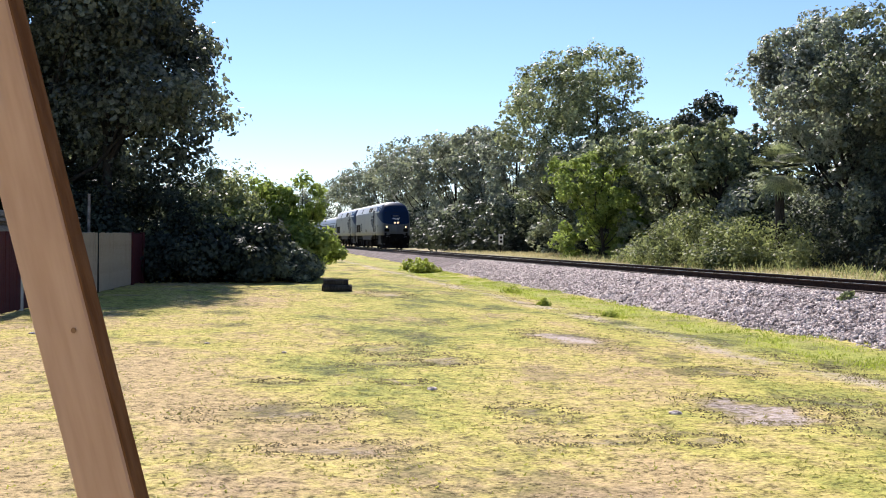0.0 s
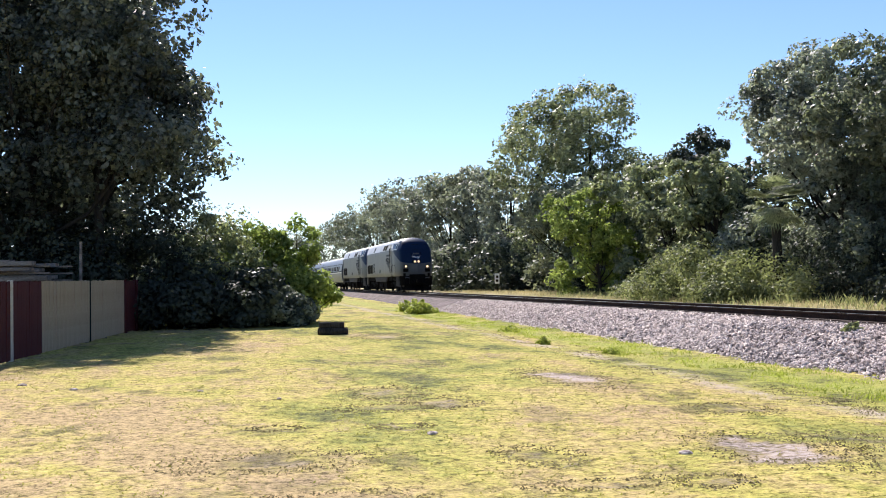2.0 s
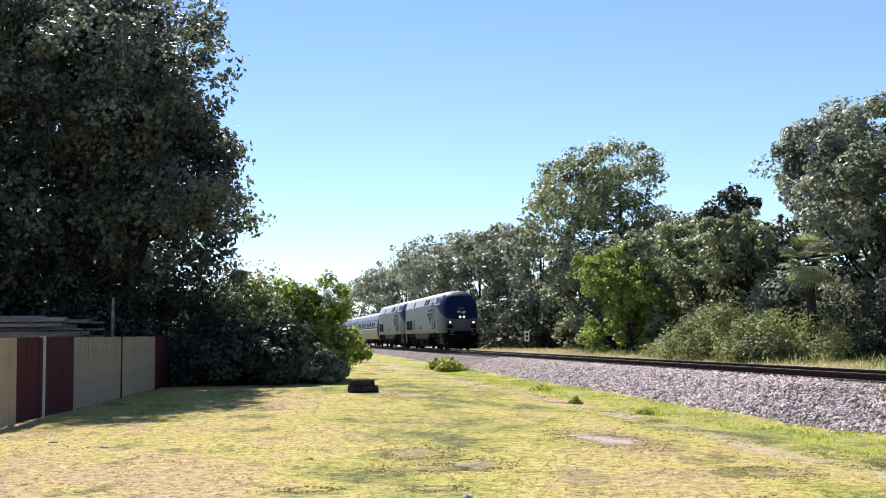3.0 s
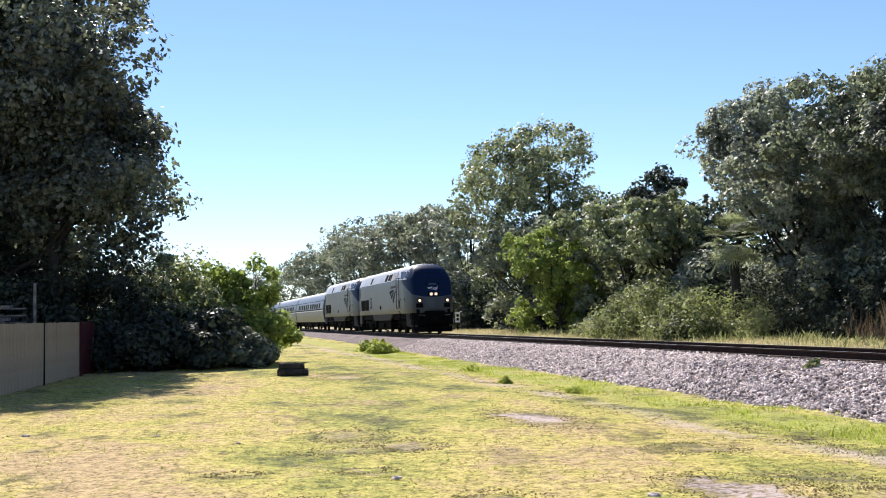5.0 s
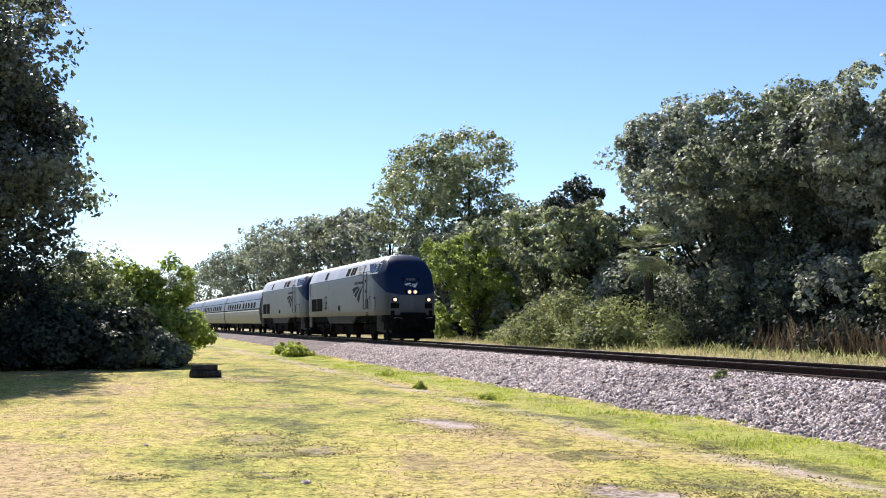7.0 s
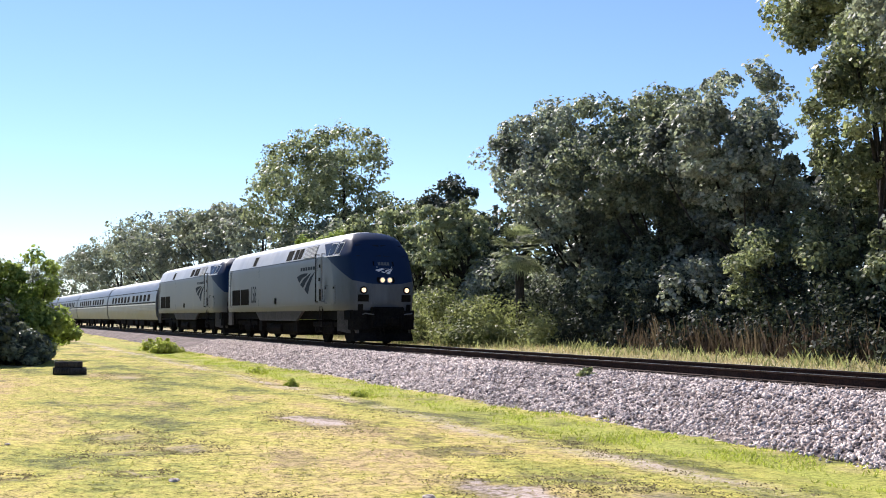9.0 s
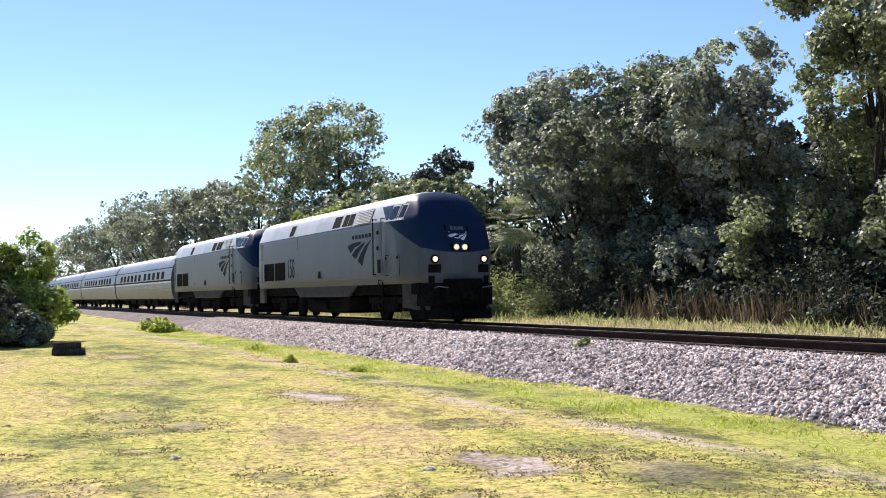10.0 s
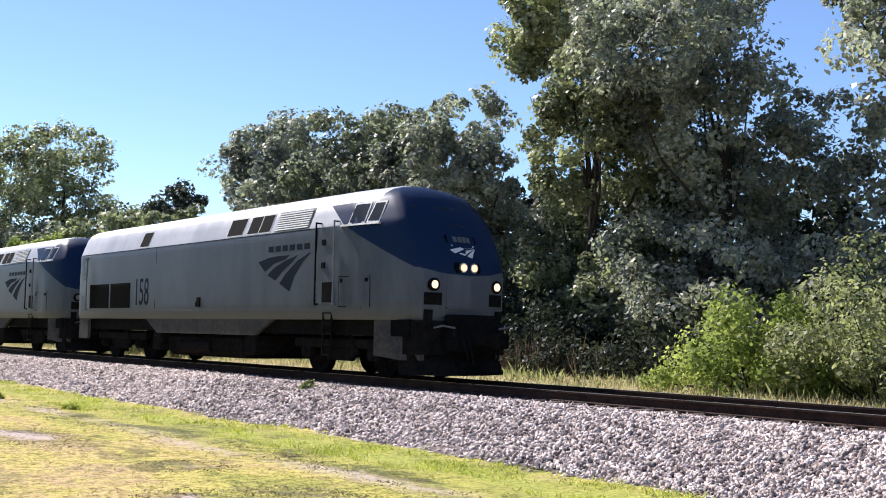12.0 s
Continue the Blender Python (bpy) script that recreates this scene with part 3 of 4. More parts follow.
def bogie(root, y, near=1.4, radius=0.508, name="bogie", fancy=True):
    """A two-axle bogie: side frames with springs, and two turning wheelsets."""
    bm = bmesh.new()
    for sx in (-1, 1):
        x = sx * 1.13
        block(bm, x - 0.09, x + 0.09, y - near - 0.55, y + near + 0.55, 0.62, 0.84, 0.03)
        block(bm, x - 0.08, x + 0.08, y - 0.55, y + 0.55, 0.34, 0.64, 0.04)
        for dy in (-near, near):
            block(bm, x - 0.1, x + 0.12, y + dy - 0.2, y + dy + 0.2, 0.36, 0.72, 0.04)
            rod(bm, (x + sx * 0.08, y + dy, 0.508), (x + sx * 0.15, y + dy, 0.508), 0.13, 0.11, 10)
        for dy in (-0.62, 0.62):
            rod(bm, (x, y + dy, 0.42), (x, y + dy, 0.66), 0.1, 0.1, 8)
        rod(bm, (x + sx * 0.1, y - 0.9, 0.5), (x + sx * 0.1, y - 0.5, 0.95), 0.04, 0.04, 6)
    block(bm, -1.0, 1.0, y - 0.35, y + 0.35, 0.5, 0.9)
    bog = part(name, bm, UNDER, root, "dusty black bogie frame")
    for dy in (-near, near):
        bm = bmesh.new()
        rod(bm, (-0.9, 0, 0), (0.9, 0, 0), 0.09, 0.09, 10)
        for sx in (-1, 1):
            rod(bm, (sx * 0.69, 0, 0), (sx * 0.83, 0, 0), radius, radius, 24)
            rod(bm, (sx * 0.67, 0, 0), (sx * 0.70, 0, 0), radius + 0.028, radius + 0.028, 24)
            rod(bm, (sx * 0.82, 0, 0), (sx * 0.86, 0, 0), 0.2, 0.16, 12)
            for k in range(5):
                an = k * 2 * math.pi / 5
                block(bm, sx * 0.835 - 0.015, sx * 0.835 + 0.015, 0.33 * math.cos(an) - 0.04, 0.33 * math.cos(an) + 0.04, 0.33 * math.sin(an) - 0.04, 0.33 * math.sin(an) + 0.04)
        ws = part("wheelset", bm, BLACK, bog)
        ws.matrix_basis = pose(0, y + dy, radius)
        WHEELSETS.append((ws, y + dy, radius))


def locomotive(first):
    root = new("locomotive")
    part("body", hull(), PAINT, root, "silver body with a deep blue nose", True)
    for sx in (-1, 1):
        on = beside(sx)
        for y0, y1 in ((19.7, 18.05), (17.9, 16.3)):
            bm = prism(bmesh.new(), rect(y1, y0, 1.6, 2.38), 0.03, on)
            g = part("grille", bm, BLACK, root, "dark air grille")
            bm = bmesh.new()
            for i in range(9):
                prism(bm, rect(y1 + 0.05, y0 - 0.05, 1.64 + i * 0.08, 1.67 + i * 0.08), 0.045, on)
            part("grille_slat", bm, UNDER, g)
        for y0, y1 in ((15.12, 15.75), (9.1, 9.95), (7.65, 8.2), (8.26, 8.82)):
            f = part("intake_frame", prism(bmesh.new(), rect(y0 - 0.03, y1 + 0.03, 3.43, 3.93), 0.028, on), SLAT, root)
            part("intake_screen", prism(bmesh.new(), rect(y0, y1, 3.46, 3.90), 0.034, on), BLACK, f, "black intake screen")
        lv = part("louvre_panel", prism(bmesh.new(), rect(5.72, 7.4, 3.43, 3.93), 0.026, on), GRAB, root, "pale louvred panel")
        for i in range(8):
            part("slat", prism(bmesh.new(), rect(5.78, 7.34, 3.455 + i * 0.058, 3.485 + i * 0.058), 0.055, on), SLAT, lv)
        # cab side windows
        for y0, y1 in ((3.0, 3.33), (3.46, 3.98)):
            f = part("window_frame", prism(bmesh.new(), [(y0 - 0.04, 3.41), (y1 + 0.04, 3.41), (y1 + 0.02, 3.9), (y0 + 0.0, 3.9)], 0.03, on), SLAT, root, "pale frame of the cab window")
            part("pane", prism(bmesh.new(), [(y0, 3.45), (y1, 3.45), (y1 - 0.02, 3.86), (y0 + 0.04, 3.86)], 0.036, on), GLASS, f, "dark glass pane")
        part("window_ledge", prism(bmesh.new(), rect(2.9, 4.25, 3.36, 3.40), 0.09, on), SLAT, root)
        # door with grab irons, steps below it and the hatch beside
        d = part("cab_door", prism(bmesh.new(), rect(4.48, 5.12, 1.6, 3.38), 0.028, on), PAINT, root, "silver cab door")
        part("step_recess", prism(bmesh.new(), rect(4.58, 5.02, 1.66, 2.12), 0.034, on), BLACK, d)
        for z in (2.45, 2.98):
            part("latch", prism(bmesh.new(), rect(4.92, 5.06, z, z + 0.13), 0.045, on), BLACK, d)
        for y in (4.42, 5.2):
            bm = bmesh.new()
            x = sx * 1.6
            rod(bm, (x, y, 1.6), (x, y, 3.52), 0.022, 0.022, 8)
            for z in (1.62, 3.5):
                rod(bm, (sx * 1.45, y, z), (x, y, z), 0.02, 0.02, 6)
            part("grab_iron", bm, GRAB if y < 5 else BLACK, root, "upright handrail")
        bm = bmesh.new()
        for y in (4.62, 4.98):
            block(bm, sx * 1.46, sx * 1.5, y - 0.02, y + 0.02, 0.42, 1.5)
        for i in range(5):
            block(bm, sx * 1.36, sx * 1.52, 4.62, 4.98, 0.44 + i * 0.24, 0.47 + i * 0.24)
        part("ladder", bm, UNDER, root, "steel step ladder under the door")
        part("hatch_edge", prism(bmesh.new(), rect(3.08, 4.32, 1.55, 2.24), 0.026, on), UNDER, root)
        h = part("hatch", prism(bmesh.new(), rect(3.1, 4.3, 1.57, 2.22), 0.03, on), PAINT, root)
        for y, z in ((3.2, 2.14), (4.2, 2.14)):
            part("hatch_bolt", prism(bmesh.new(), rect(y - 0.04, y + 0.04, z - 0.04, z + 0.04), 0.045, on), BLACK, h)
        part("filler_box", prism(bmesh.new(), [(11.35, 1.6), (11.6, 1.6), (11.6, 1.72), (11.52, 1.78), (11.52, 1.86), (11.35, 1.86)], 0.06, on), BLACK, root)
        part("rear_door", prism(bmesh.new(), rect(20.0, 20.5, 1.55, 3.3), 0.026, on), PAINT, root)
        part("rear_door_window", prism(bmesh.new(), rect(20.1, 20.4, 2.6, 3.2), 0.032, on), GLASS, root)
        bm = bmesh.new()
        rod(bm, (sx * 1.57, 19.9, 1.55), (sx * 1.57, 19.9, 3.3), 0.02, 0.02, 8)
        for z in (1.57, 3.28):
            rod(bm, (sx * 1.45, 19.9, z), (sx * 1.57, 19.9, z), 0.018, 0.018, 6)
        part("grab_iron", bm, GRAB, root)
        part("belt_rail", prism(bmesh.new(), rect(3.4, 20.5, 1.50, 1.54), 0.032, on), PAINT, root)
        for y in (5.3, 14.4):
            part("panel_seam", prism(bmesh.new(), rect(y, y + 0.025, 1.55, 3.36), 0.024, on), UNDER, root)
        part("roof_seam", prism(bmesh.new(), rect(5.2, 20.6, 3.385, 3.40), 0.03, on), UNDER, root)
        # mark of three curved bands, and the name above it as plain bars
        for i, line in enumerate([[(8.1, 2.70), (7.6, 2.79), (7.1, 2.82), (6.55, 2.82), (6.75, 2.72), (7.3, 2.64), (7.75, 2.45)],
                                  [(7.62, 2.36), (7.25, 2.55), (6.7, 2.7), (6.15, 2.81), (6.4, 2.66), (6.85, 2.45), (7.2, 2.22)],
                                  [(7.0, 2.14), (6.7, 2.38), (6.2, 2.66), (5.56, 2.86), (5.95, 2.62), (6.3, 2.3), (6.52, 1.94)]]):
            part("curved_band", prism(bmesh.new(), line, 0.024, on), NAVY, root, "navy curved marking")
        for i in range(6):
            y = 7.6 - i * 0.345
            part("name_bar", prism(bmesh.new(), rect(y - 0.25, y, 2.93, 3.07), 0.024, on), NAVY, root)
        # fairing between the bogies and end skirts
        for outline in ([(15.2, 1.30), (14.3, 0.86), (8.3, 0.86), (7.3, 1.30)], [(1.75, 1.30), (3.0, 1.30), (3.0, 0.5), (2.2, 0.42), (1.75, 0.42)], [(19.9, 1.30), (20.7, 1.30), (20.7, 0.6), (19.9, 0.6)]):
            bm = prism(bmesh.new(), outline, 0.1, lambda y, z, k: (sx * (min(1.44, side_at(y, 1.3) - 0.03) - 0.08 + k), y, z))
            part("skirt", bm, GRIMY, root, "grimy lower fairing")
    # rear number on both sides
    if first:
        for sx in (-1, 1):
            cu = bpy.data.curves.new("number", "FONT")
            cu.body, cu.size, cu.extrude, cu.align_x = "158", 1.16, 0.008, "CENTER"
            tmp = new("number", cu)
            me = bpy.data.meshes.new_from_object(tmp.evaluated_get(bpy.context.evaluated_depsgraph_get()))
            bpy.data.objects.remove(tmp)
            me.materials.append(NAVY)
            m = pose(sx * 1.505, 15.42, 1.69, 90, 0, -90 if sx < 0 else 90) @ Matrix.Diagonal((0.64, 1, 1, 1))
            me.transform(m)
            shared("number", me, root, Matrix(), "dark road number 158")
    # front: lamps, boxes, windscreen, marking
    hs = part("headlamp_housing", prism(bmesh.new(), [(-0.32, 2.3), (0.32, 2.3), (0.36, 2.41), (0.32, 2.52), (-0.32, 2.52), (-0.36, 2.41)], 0.05, ahead), BLACK, root)
    for x in (-0.145, 0.145):
        y = nose(x, 2.41)
        part("rim", rod(bmesh.new(), (x, y - 0.05, 2.41), (x, y + 0.05, 2.41), 0.105, 0.105, 16), SHINE, hs)
        part("headlamp", rod(bmesh.new(), (x, y - 0.06, 2.41), (x, y - 0.02, 2.41), 0.078, 0.078, 16), HEAD if first else SHINE, hs, "lit headlamp" if first else "unlit headlamp")
    for x in (-0.86, 0.86):
        y = nose(x, 2.03)
        rim = part("ditch_lamp_rim", rod(bmesh.new(), (x, y - 0.05, 2.03), (x, y + 0.08, 2.03), 0.14, 0.14, 18), BLACK, root)
        part("ditch_lamp", rod(bmesh.new(), (x, y - 0.062, 2.03), (x, y - 0.03, 2.03), 0.085, 0.085, 16), LAMP if first else SHINE, rim, "lit ditch lamp" if first else "unlit ditch lamp")
        part("marker_box", prism(bmesh.new(), rect(x - 0.2, x + 0.2, 1.6, 1.86), 0.04, ahead), BLACK, root)
        part("plug_box", prism(bmesh.new(), rect(x * 1.12 - 0.09, x * 1.12 + 0.09, 1.25, 1.5), 0.07, ahead), BLACK, root)
        bm = bmesh.new()
        pts = [(x * 1.1, 1.48, 1.12), (x * 1.08, 1.22, 1.16), (x * 0.55, 1.22, 1.10), (x * 0.52, 1.4, 1.02)]
        for one, two in zip(pts, pts[1:]):
            rod(bm, one, two, 0.02, 0.02, 6)
        part("front_handrail", bm, GRAB, root)
    part("nose_hatch", prism(bmesh.new(), [(-0.55, 1.58), (0.02, 1.56), (0.02, 2.18), (-0.55, 2.28)], 0.035, ahead), PAINT, root)
    part("nose_ledge", prism(bmesh.new(), rect(-0.55, 0.02, 1.52, 1.555), 0.07, ahead), PAINT, root)
    for x0, x1 in ((-0.98, -0.05), (0.05, 0.98)):
        w = part("windscreen", prism(bmesh.new(), [(x0, 3.32), (x1, 3.32), (x1 * 0.93, 3.78), (x0 * 0.93, 3.78)], 0.03, ahead), GLASS, root, "dark raked windscreen")
    nb = part("number_board", prism(bmesh.new(), rect(-0.42, 0.42, 2.95, 3.12), 0.03, ahead), BLACK, root)
    for x in (-0.18, -0.06, 0.06, 0.18):
        part("digit_bar", prism(bmesh.new(), rect(x - 0.045, x + 0.045, 2.975, 3.095), 0.04, ahead), GRAB, nb)
    for line in ([(-0.36, 2.80), (-0.1, 2.86), (0.34, 2.86), (0.0, 2.83), (-0.26, 2.72)], [(-0.16, 2.72), (0.06, 2.8), (0.34, 2.85), (0.12, 2.76), (-0.02, 2.68)], [(0.04, 2.67), (0.18, 2.76), (0.34, 2.84), (0.24, 2.72), (0.18, 2.63)]):
        part("curved_band", prism(bmesh.new(), line, 0.024, ahead), WHITE, root, "white curved marking")
    part("name_bar", prism(bmesh.new(), rect(-0.3, 0.32, 2.885, 2.915), 0.024, ahead), WHITE, root)
    # pilot, plough and coupler
    bm = bmesh.new()
    loft(bm, [[(x, y, z) for x, y in ((-1.3, 2.1), (-1.22, 1.75), (-0.75, 1.5), (0.75, 1.5), (1.22, 1.75), (1.3, 2.1))] for z in (0.55, 1.27)])
    loft(bm, [[(x, y, z) for x, y in ((-1.25, 2.3), (-1.18, 1.7 + d), (-0.4, 1.3 + d), (0.4, 1.3 + d), (1.18, 1.7 + d), (1.25, 2.3))] for z, d in ((0.12, 0.0), (0.4, 0.12), (0.62, 0.3))])
    part("plough", bm, BLACK, root, "black pilot plough")
    bm = block(bmesh.new(), -0.62, 0.62, 1.18, 1.6, 0.62, 1.4, 0.05)
    part("coupler_pocket", bm, BLACK, root)
    bm = block(bmesh.new(), -0.12, 0.12, 0.55, 1.3, 0.74, 0.98, 0.04)
    block(bm, -0.2, 0.06, 0.3, 0.62, 0.7, 1.02, 0.05)
    block(bm, 0.05, 0.2, 0.38, 0.6, 0.7, 1.02, 0.04)
    part("coupler", bm, UNDER, root)
    for x in (-0.45, 0.45, -0.3):
        bm = bmesh.new()
        pts = [(x, 1.25, 1.0), (x * 1.02, 1.02, 0.72), (x * 0.9, 1.0, 0.5), (x * 0.8, 1.05, 0.4)]
        for one, two in zip(pts, pts[1:]):
            rod(bm, one, two, 0.025, 0.025, 6)
        part("hose", bm, BLACK, root)
    # underframe
    part("frame", block(bmesh.new(), -1.3, 1.3, 1.9, 20.6, 0.92, 1.28), BLACK, root)
    bm = block(bmesh.new(), -1.25, 1.25, 9.2, 14.0, 0.24, 0.9, 0.14)
    part("fuel_tank", bm, UNDER, root, "dusty fuel tank")
    bm = bmesh.new()
    rod(bm, (-1.2, 11.0, 0.52), (-1.2, 12.9, 0.52), 0.2, 0.2, 12)
    part("air_reservoir", bm, UNDER, root)
    for y in (14.15, 8.4):
        part("battery_box", block(bmesh.new(), -1.38, 1.38, y, y + 0.6, 0.35, 0.9, 0.05), UNDER, root)
    # roof fans
    for y in (17.2, 18.8):
        part("roof_fan", rod(bmesh.new(), (0, y, 4.25), (0, y, 4.375), 0.5, 0.45, 20), UNDER, root)
    part("end_diaphragm", block(bmesh.new(), -0.6, 0.6, 20.8, 21.1, 1.2, 3.6, 0.05), BLACK, root)
    bogie(root, 4.75), bogie(root, 17.6)
    return root


COACH = [(1.40, 0.82), (1.52, 1.1), (1.585, 1.6), (1.6, 2.1), (1.55, 2.6), (1.43, 3.02), (1.2, 3.4), (0.85, 3.66), (0.45, 3.8), (0.0, 3.85)]


def coach():
    root = new("passenger_coach")
    ring = [(-x, z) for x, z in COACH] + [(x, z) for x, z in reversed(COACH[:-1])]
    part("body", loft(bmesh.new(), [[(x, y, z) for x, z in ring] for y in (0.3, 8, 17, 25.7)]), STEEL, root, "fluted stainless steel body", True)
    skin = lambda z: float(np.interp(z, [q for _, q in COACH], [p for p, _ in COACH]))
    for sx in (-1, 1):
        on = lambda y, z, k: (sx * (skin(z) - 0.02 + k), y, z)
        part("window_band", prism(bmesh.new(), rect(0.6, 25.4, 2.12, 2.72), 0.03, on), STEEL, root)
        pane = None
        for i in range(11):
            y = 3.4 + i * 1.82 + (0.7 if i > 4 else 0)
            if pane is None:
                pane = part("pane", prism(bmesh.new(), rect(-0.5, 0.5, 2.18, 2.66), 0.04, on), BLACK, root, "dark coach window")
                pane.matrix_basis = pose(0, y, 0)
            else:
                shared("pane", pane.data, root, pose(0, y, 0), "dark coach window")
        part("stripe", prism(bmesh.new(), rect(0.35, 25.65, 1.90, 1.99), 0.032, on), WHITE, root, "white stripe along the side")
        part("stripe", prism(bmesh.new(), rect(0.35, 25.65, 2.0, 2.1), 0.03, on), NAVY, root, "dark stripe along the side")
        part("eave", prism(bmesh.new(), rect(0.35, 25.65, 2.86, 2.90), 0.035, on), UNDER, root)
        for y in (1.3, 24.7):
            part("door", prism(bmesh.new(), rect(y - 0.42, y + 0.42, 1.1, 2.95), 0.034, on), STEEL, root)
    for y in (0.1, 25.7):
        part("end_diaphragm", block(bmesh.new(), -0.75, 0.75, y, y + 0.22, 1.0, 3.45, 0.06), BLACK, root)
    part("frame", block(bmesh.new(), -1.25, 1.25, 0.6, 25.4, 0.7, 0.9), BLACK, root)
    for y0, y1, z0 in ((6.6, 9.0, 0.35), (9.6, 11.0, 0.42), (12.2, 15.4, 0.32), (16.2, 18.9, 0.4)):
        part("equipment_box", block(bmesh.new(), -1.35, 1.35, y0, y1, z0, 0.85, 0.05), UNDER, root)
    bogie(root, 4.1, 1.3, 0.457), bogie(root, 21.9, 1.3, 0.457)
    return root


def place_train():
    at = 0.0
    for i in range(6):
        if i < 2:
            ob = tagged(locomotive(i == 0), "leading silver diesel locomotive with blue nose and lit lamps" if i == 0 else "second silver diesel locomotive with unlit lamps", "locomotive", "train")
        else:
            ob = tagged(coach(), "stainless steel passenger coach with a row of small windows", "coach", "train")
        UNITS.append((ob, at))
        at += LOCO_LONG if i < 2 else COACH_LONG


place_train()


# ---- trees ----
def trees():
    oakl = "dark live oak with small leathery leaves beside the track"
    tree("oak_tree", on_track(16.2, 51.8, -0.5), 13.4, 6.2, 11, OLIVE, "greyish-green oak with a rounded crown", 50000, 0.23, 0.04, 230, 0.3)
    tree("oak_tree", on_track(16.2, 44.2, -0.5), 12.6, 5.6, 12, OAK, oakl, 50000, 0.22, 0.03, 230, 0.3)
    tree("oak_tree", on_track(16.4, 38.2, -0.5), 12.6, 4.6, 18, OLIVE, "grey-green oak filling the gap in the wood", 34000, 0.23, 0.03, 170, 0.3)
    tree("oak_tree", on_track(16.2, 30.6, -0.5), 17.3, 5.4, 13, MIDGREEN, "tall broadleaf tree with an open, sunlit crown", 78000, 0.19, 0.03, 300, 0.28, 0.05, lean=(0, -1.8))
    tree("oak_tree", on_track(16.0, 23.6, -0.5), 16.4, 5.6, 14, OLIVE, "tall grey-green tree with gaps in its crown", 54000, 0.19, 0.03, 270, 0.26, 0.08)
    tree("oak_tree", on_track(16.5, 14.2, -0.5), 15.2, 5.9, 15, OLIVE, oakl, 46000, 0.21, 0.03, 230, 0.28)
    tree("oak_tree", on_track(16.5, 4, -0.5), 13.5, 5.8, 16, OAK, oakl, 14000, 0.22, 0.1, 120, 0.35)
    tree("oak_tree", on_track(14.0, -7.0, -0.5), 12.5, 6.0, 17, OAK, oakl, 9000, 0.3, 0.1, 100, 0.35)
    tree("broadleaf_tree", on_track(15.5, 89.0, -0.5), 18.0, 8.6, 21, MIDGREEN, "tall spreading tree above the tree line", 34000, 0.28, 0.06, 230, 0.3, 0.1)
    tree("broadleaf_tree", on_track(9.5, 70.0, -0.5), 7.6, 3.5, 22, FRESH, "bright green bushy tree in full sun", 15000, 0.22, 0.05, 110, 0.16)
    tree("pine_tree", on_track(16.0, 67.0, -0.5), 11.4, 2.6, 23, DEEP, "slim dark tree rising above its neighbours", 9000, 0.24, 0.3, 60, 0.2, clump=0.34)
    # trees beyond 110 m take the leaf with haze mixed into its colour
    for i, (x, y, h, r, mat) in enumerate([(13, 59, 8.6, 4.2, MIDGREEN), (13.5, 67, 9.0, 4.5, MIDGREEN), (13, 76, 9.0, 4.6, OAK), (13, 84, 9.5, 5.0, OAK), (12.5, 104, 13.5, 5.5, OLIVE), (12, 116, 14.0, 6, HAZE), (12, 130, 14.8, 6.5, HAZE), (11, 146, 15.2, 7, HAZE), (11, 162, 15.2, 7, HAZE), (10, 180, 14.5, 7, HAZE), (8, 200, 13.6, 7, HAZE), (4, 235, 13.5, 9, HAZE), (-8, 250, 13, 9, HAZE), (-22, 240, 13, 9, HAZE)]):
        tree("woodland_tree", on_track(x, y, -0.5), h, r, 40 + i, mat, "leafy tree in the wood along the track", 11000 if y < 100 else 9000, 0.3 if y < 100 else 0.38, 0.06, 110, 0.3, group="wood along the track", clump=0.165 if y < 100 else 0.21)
    # back row in the darkened leaf, the wood's inner shade painted into it
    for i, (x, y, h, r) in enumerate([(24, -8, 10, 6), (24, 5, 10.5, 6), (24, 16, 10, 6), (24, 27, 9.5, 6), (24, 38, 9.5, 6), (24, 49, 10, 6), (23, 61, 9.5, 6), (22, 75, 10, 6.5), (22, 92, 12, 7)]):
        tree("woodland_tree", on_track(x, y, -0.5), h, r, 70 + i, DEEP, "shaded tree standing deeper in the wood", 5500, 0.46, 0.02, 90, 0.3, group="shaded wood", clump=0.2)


def shrub(place, height, spread, seed, leaf, label, count=7000, size=0.14, name="shrub", long=1.0, stem=0.03):
    rng = np.random.default_rng(seed)
    root = new(name)
    root.matrix_world = place
    k = 60
    an, rr = rng.random(k) * 6.283, rng.random(k) ** 0.5
    cx, cy = rr * np.cos(an) * spread, rr * np.sin(an) * spread * long
    top = height * (1 - 0.75 * rr ** 2) * (0.75 + 0.35 * rng.random(k))
    cz = top * (0.25 + 0.7 * rng.random(k))
    cen = np.stack([cx, cy, np.maximum(cz, 0.06 * height)], 1)
    rad = spread * 0.24 * (0.6 + 0.7 * rng.random(k))
    rad = np.minimum(rad, 0.6 * height)
    v, f = leaves(rng, cen, rad, count // k, size)
    v[:, 2] = np.maximum(v[:, 2], -0.05)
    shared("foliage", quick_mesh("foliage", v, f, leaf), root, Matrix())
    paths = [[np.array([c[0] * 0.15, c[1] * 0.15, -0.1]), np.array([c[0] * 0.6, c[1] * 0.6, c[2] * 0.6]), c] for c in cen[::3]]
    shared("woody_base", quick_mesh("woody_base", *tubes(rng, paths, [(stem, stem * 0.25)] * len(paths), 4), BARK), root, Matrix())
    return tagged(root, label, "shrub")


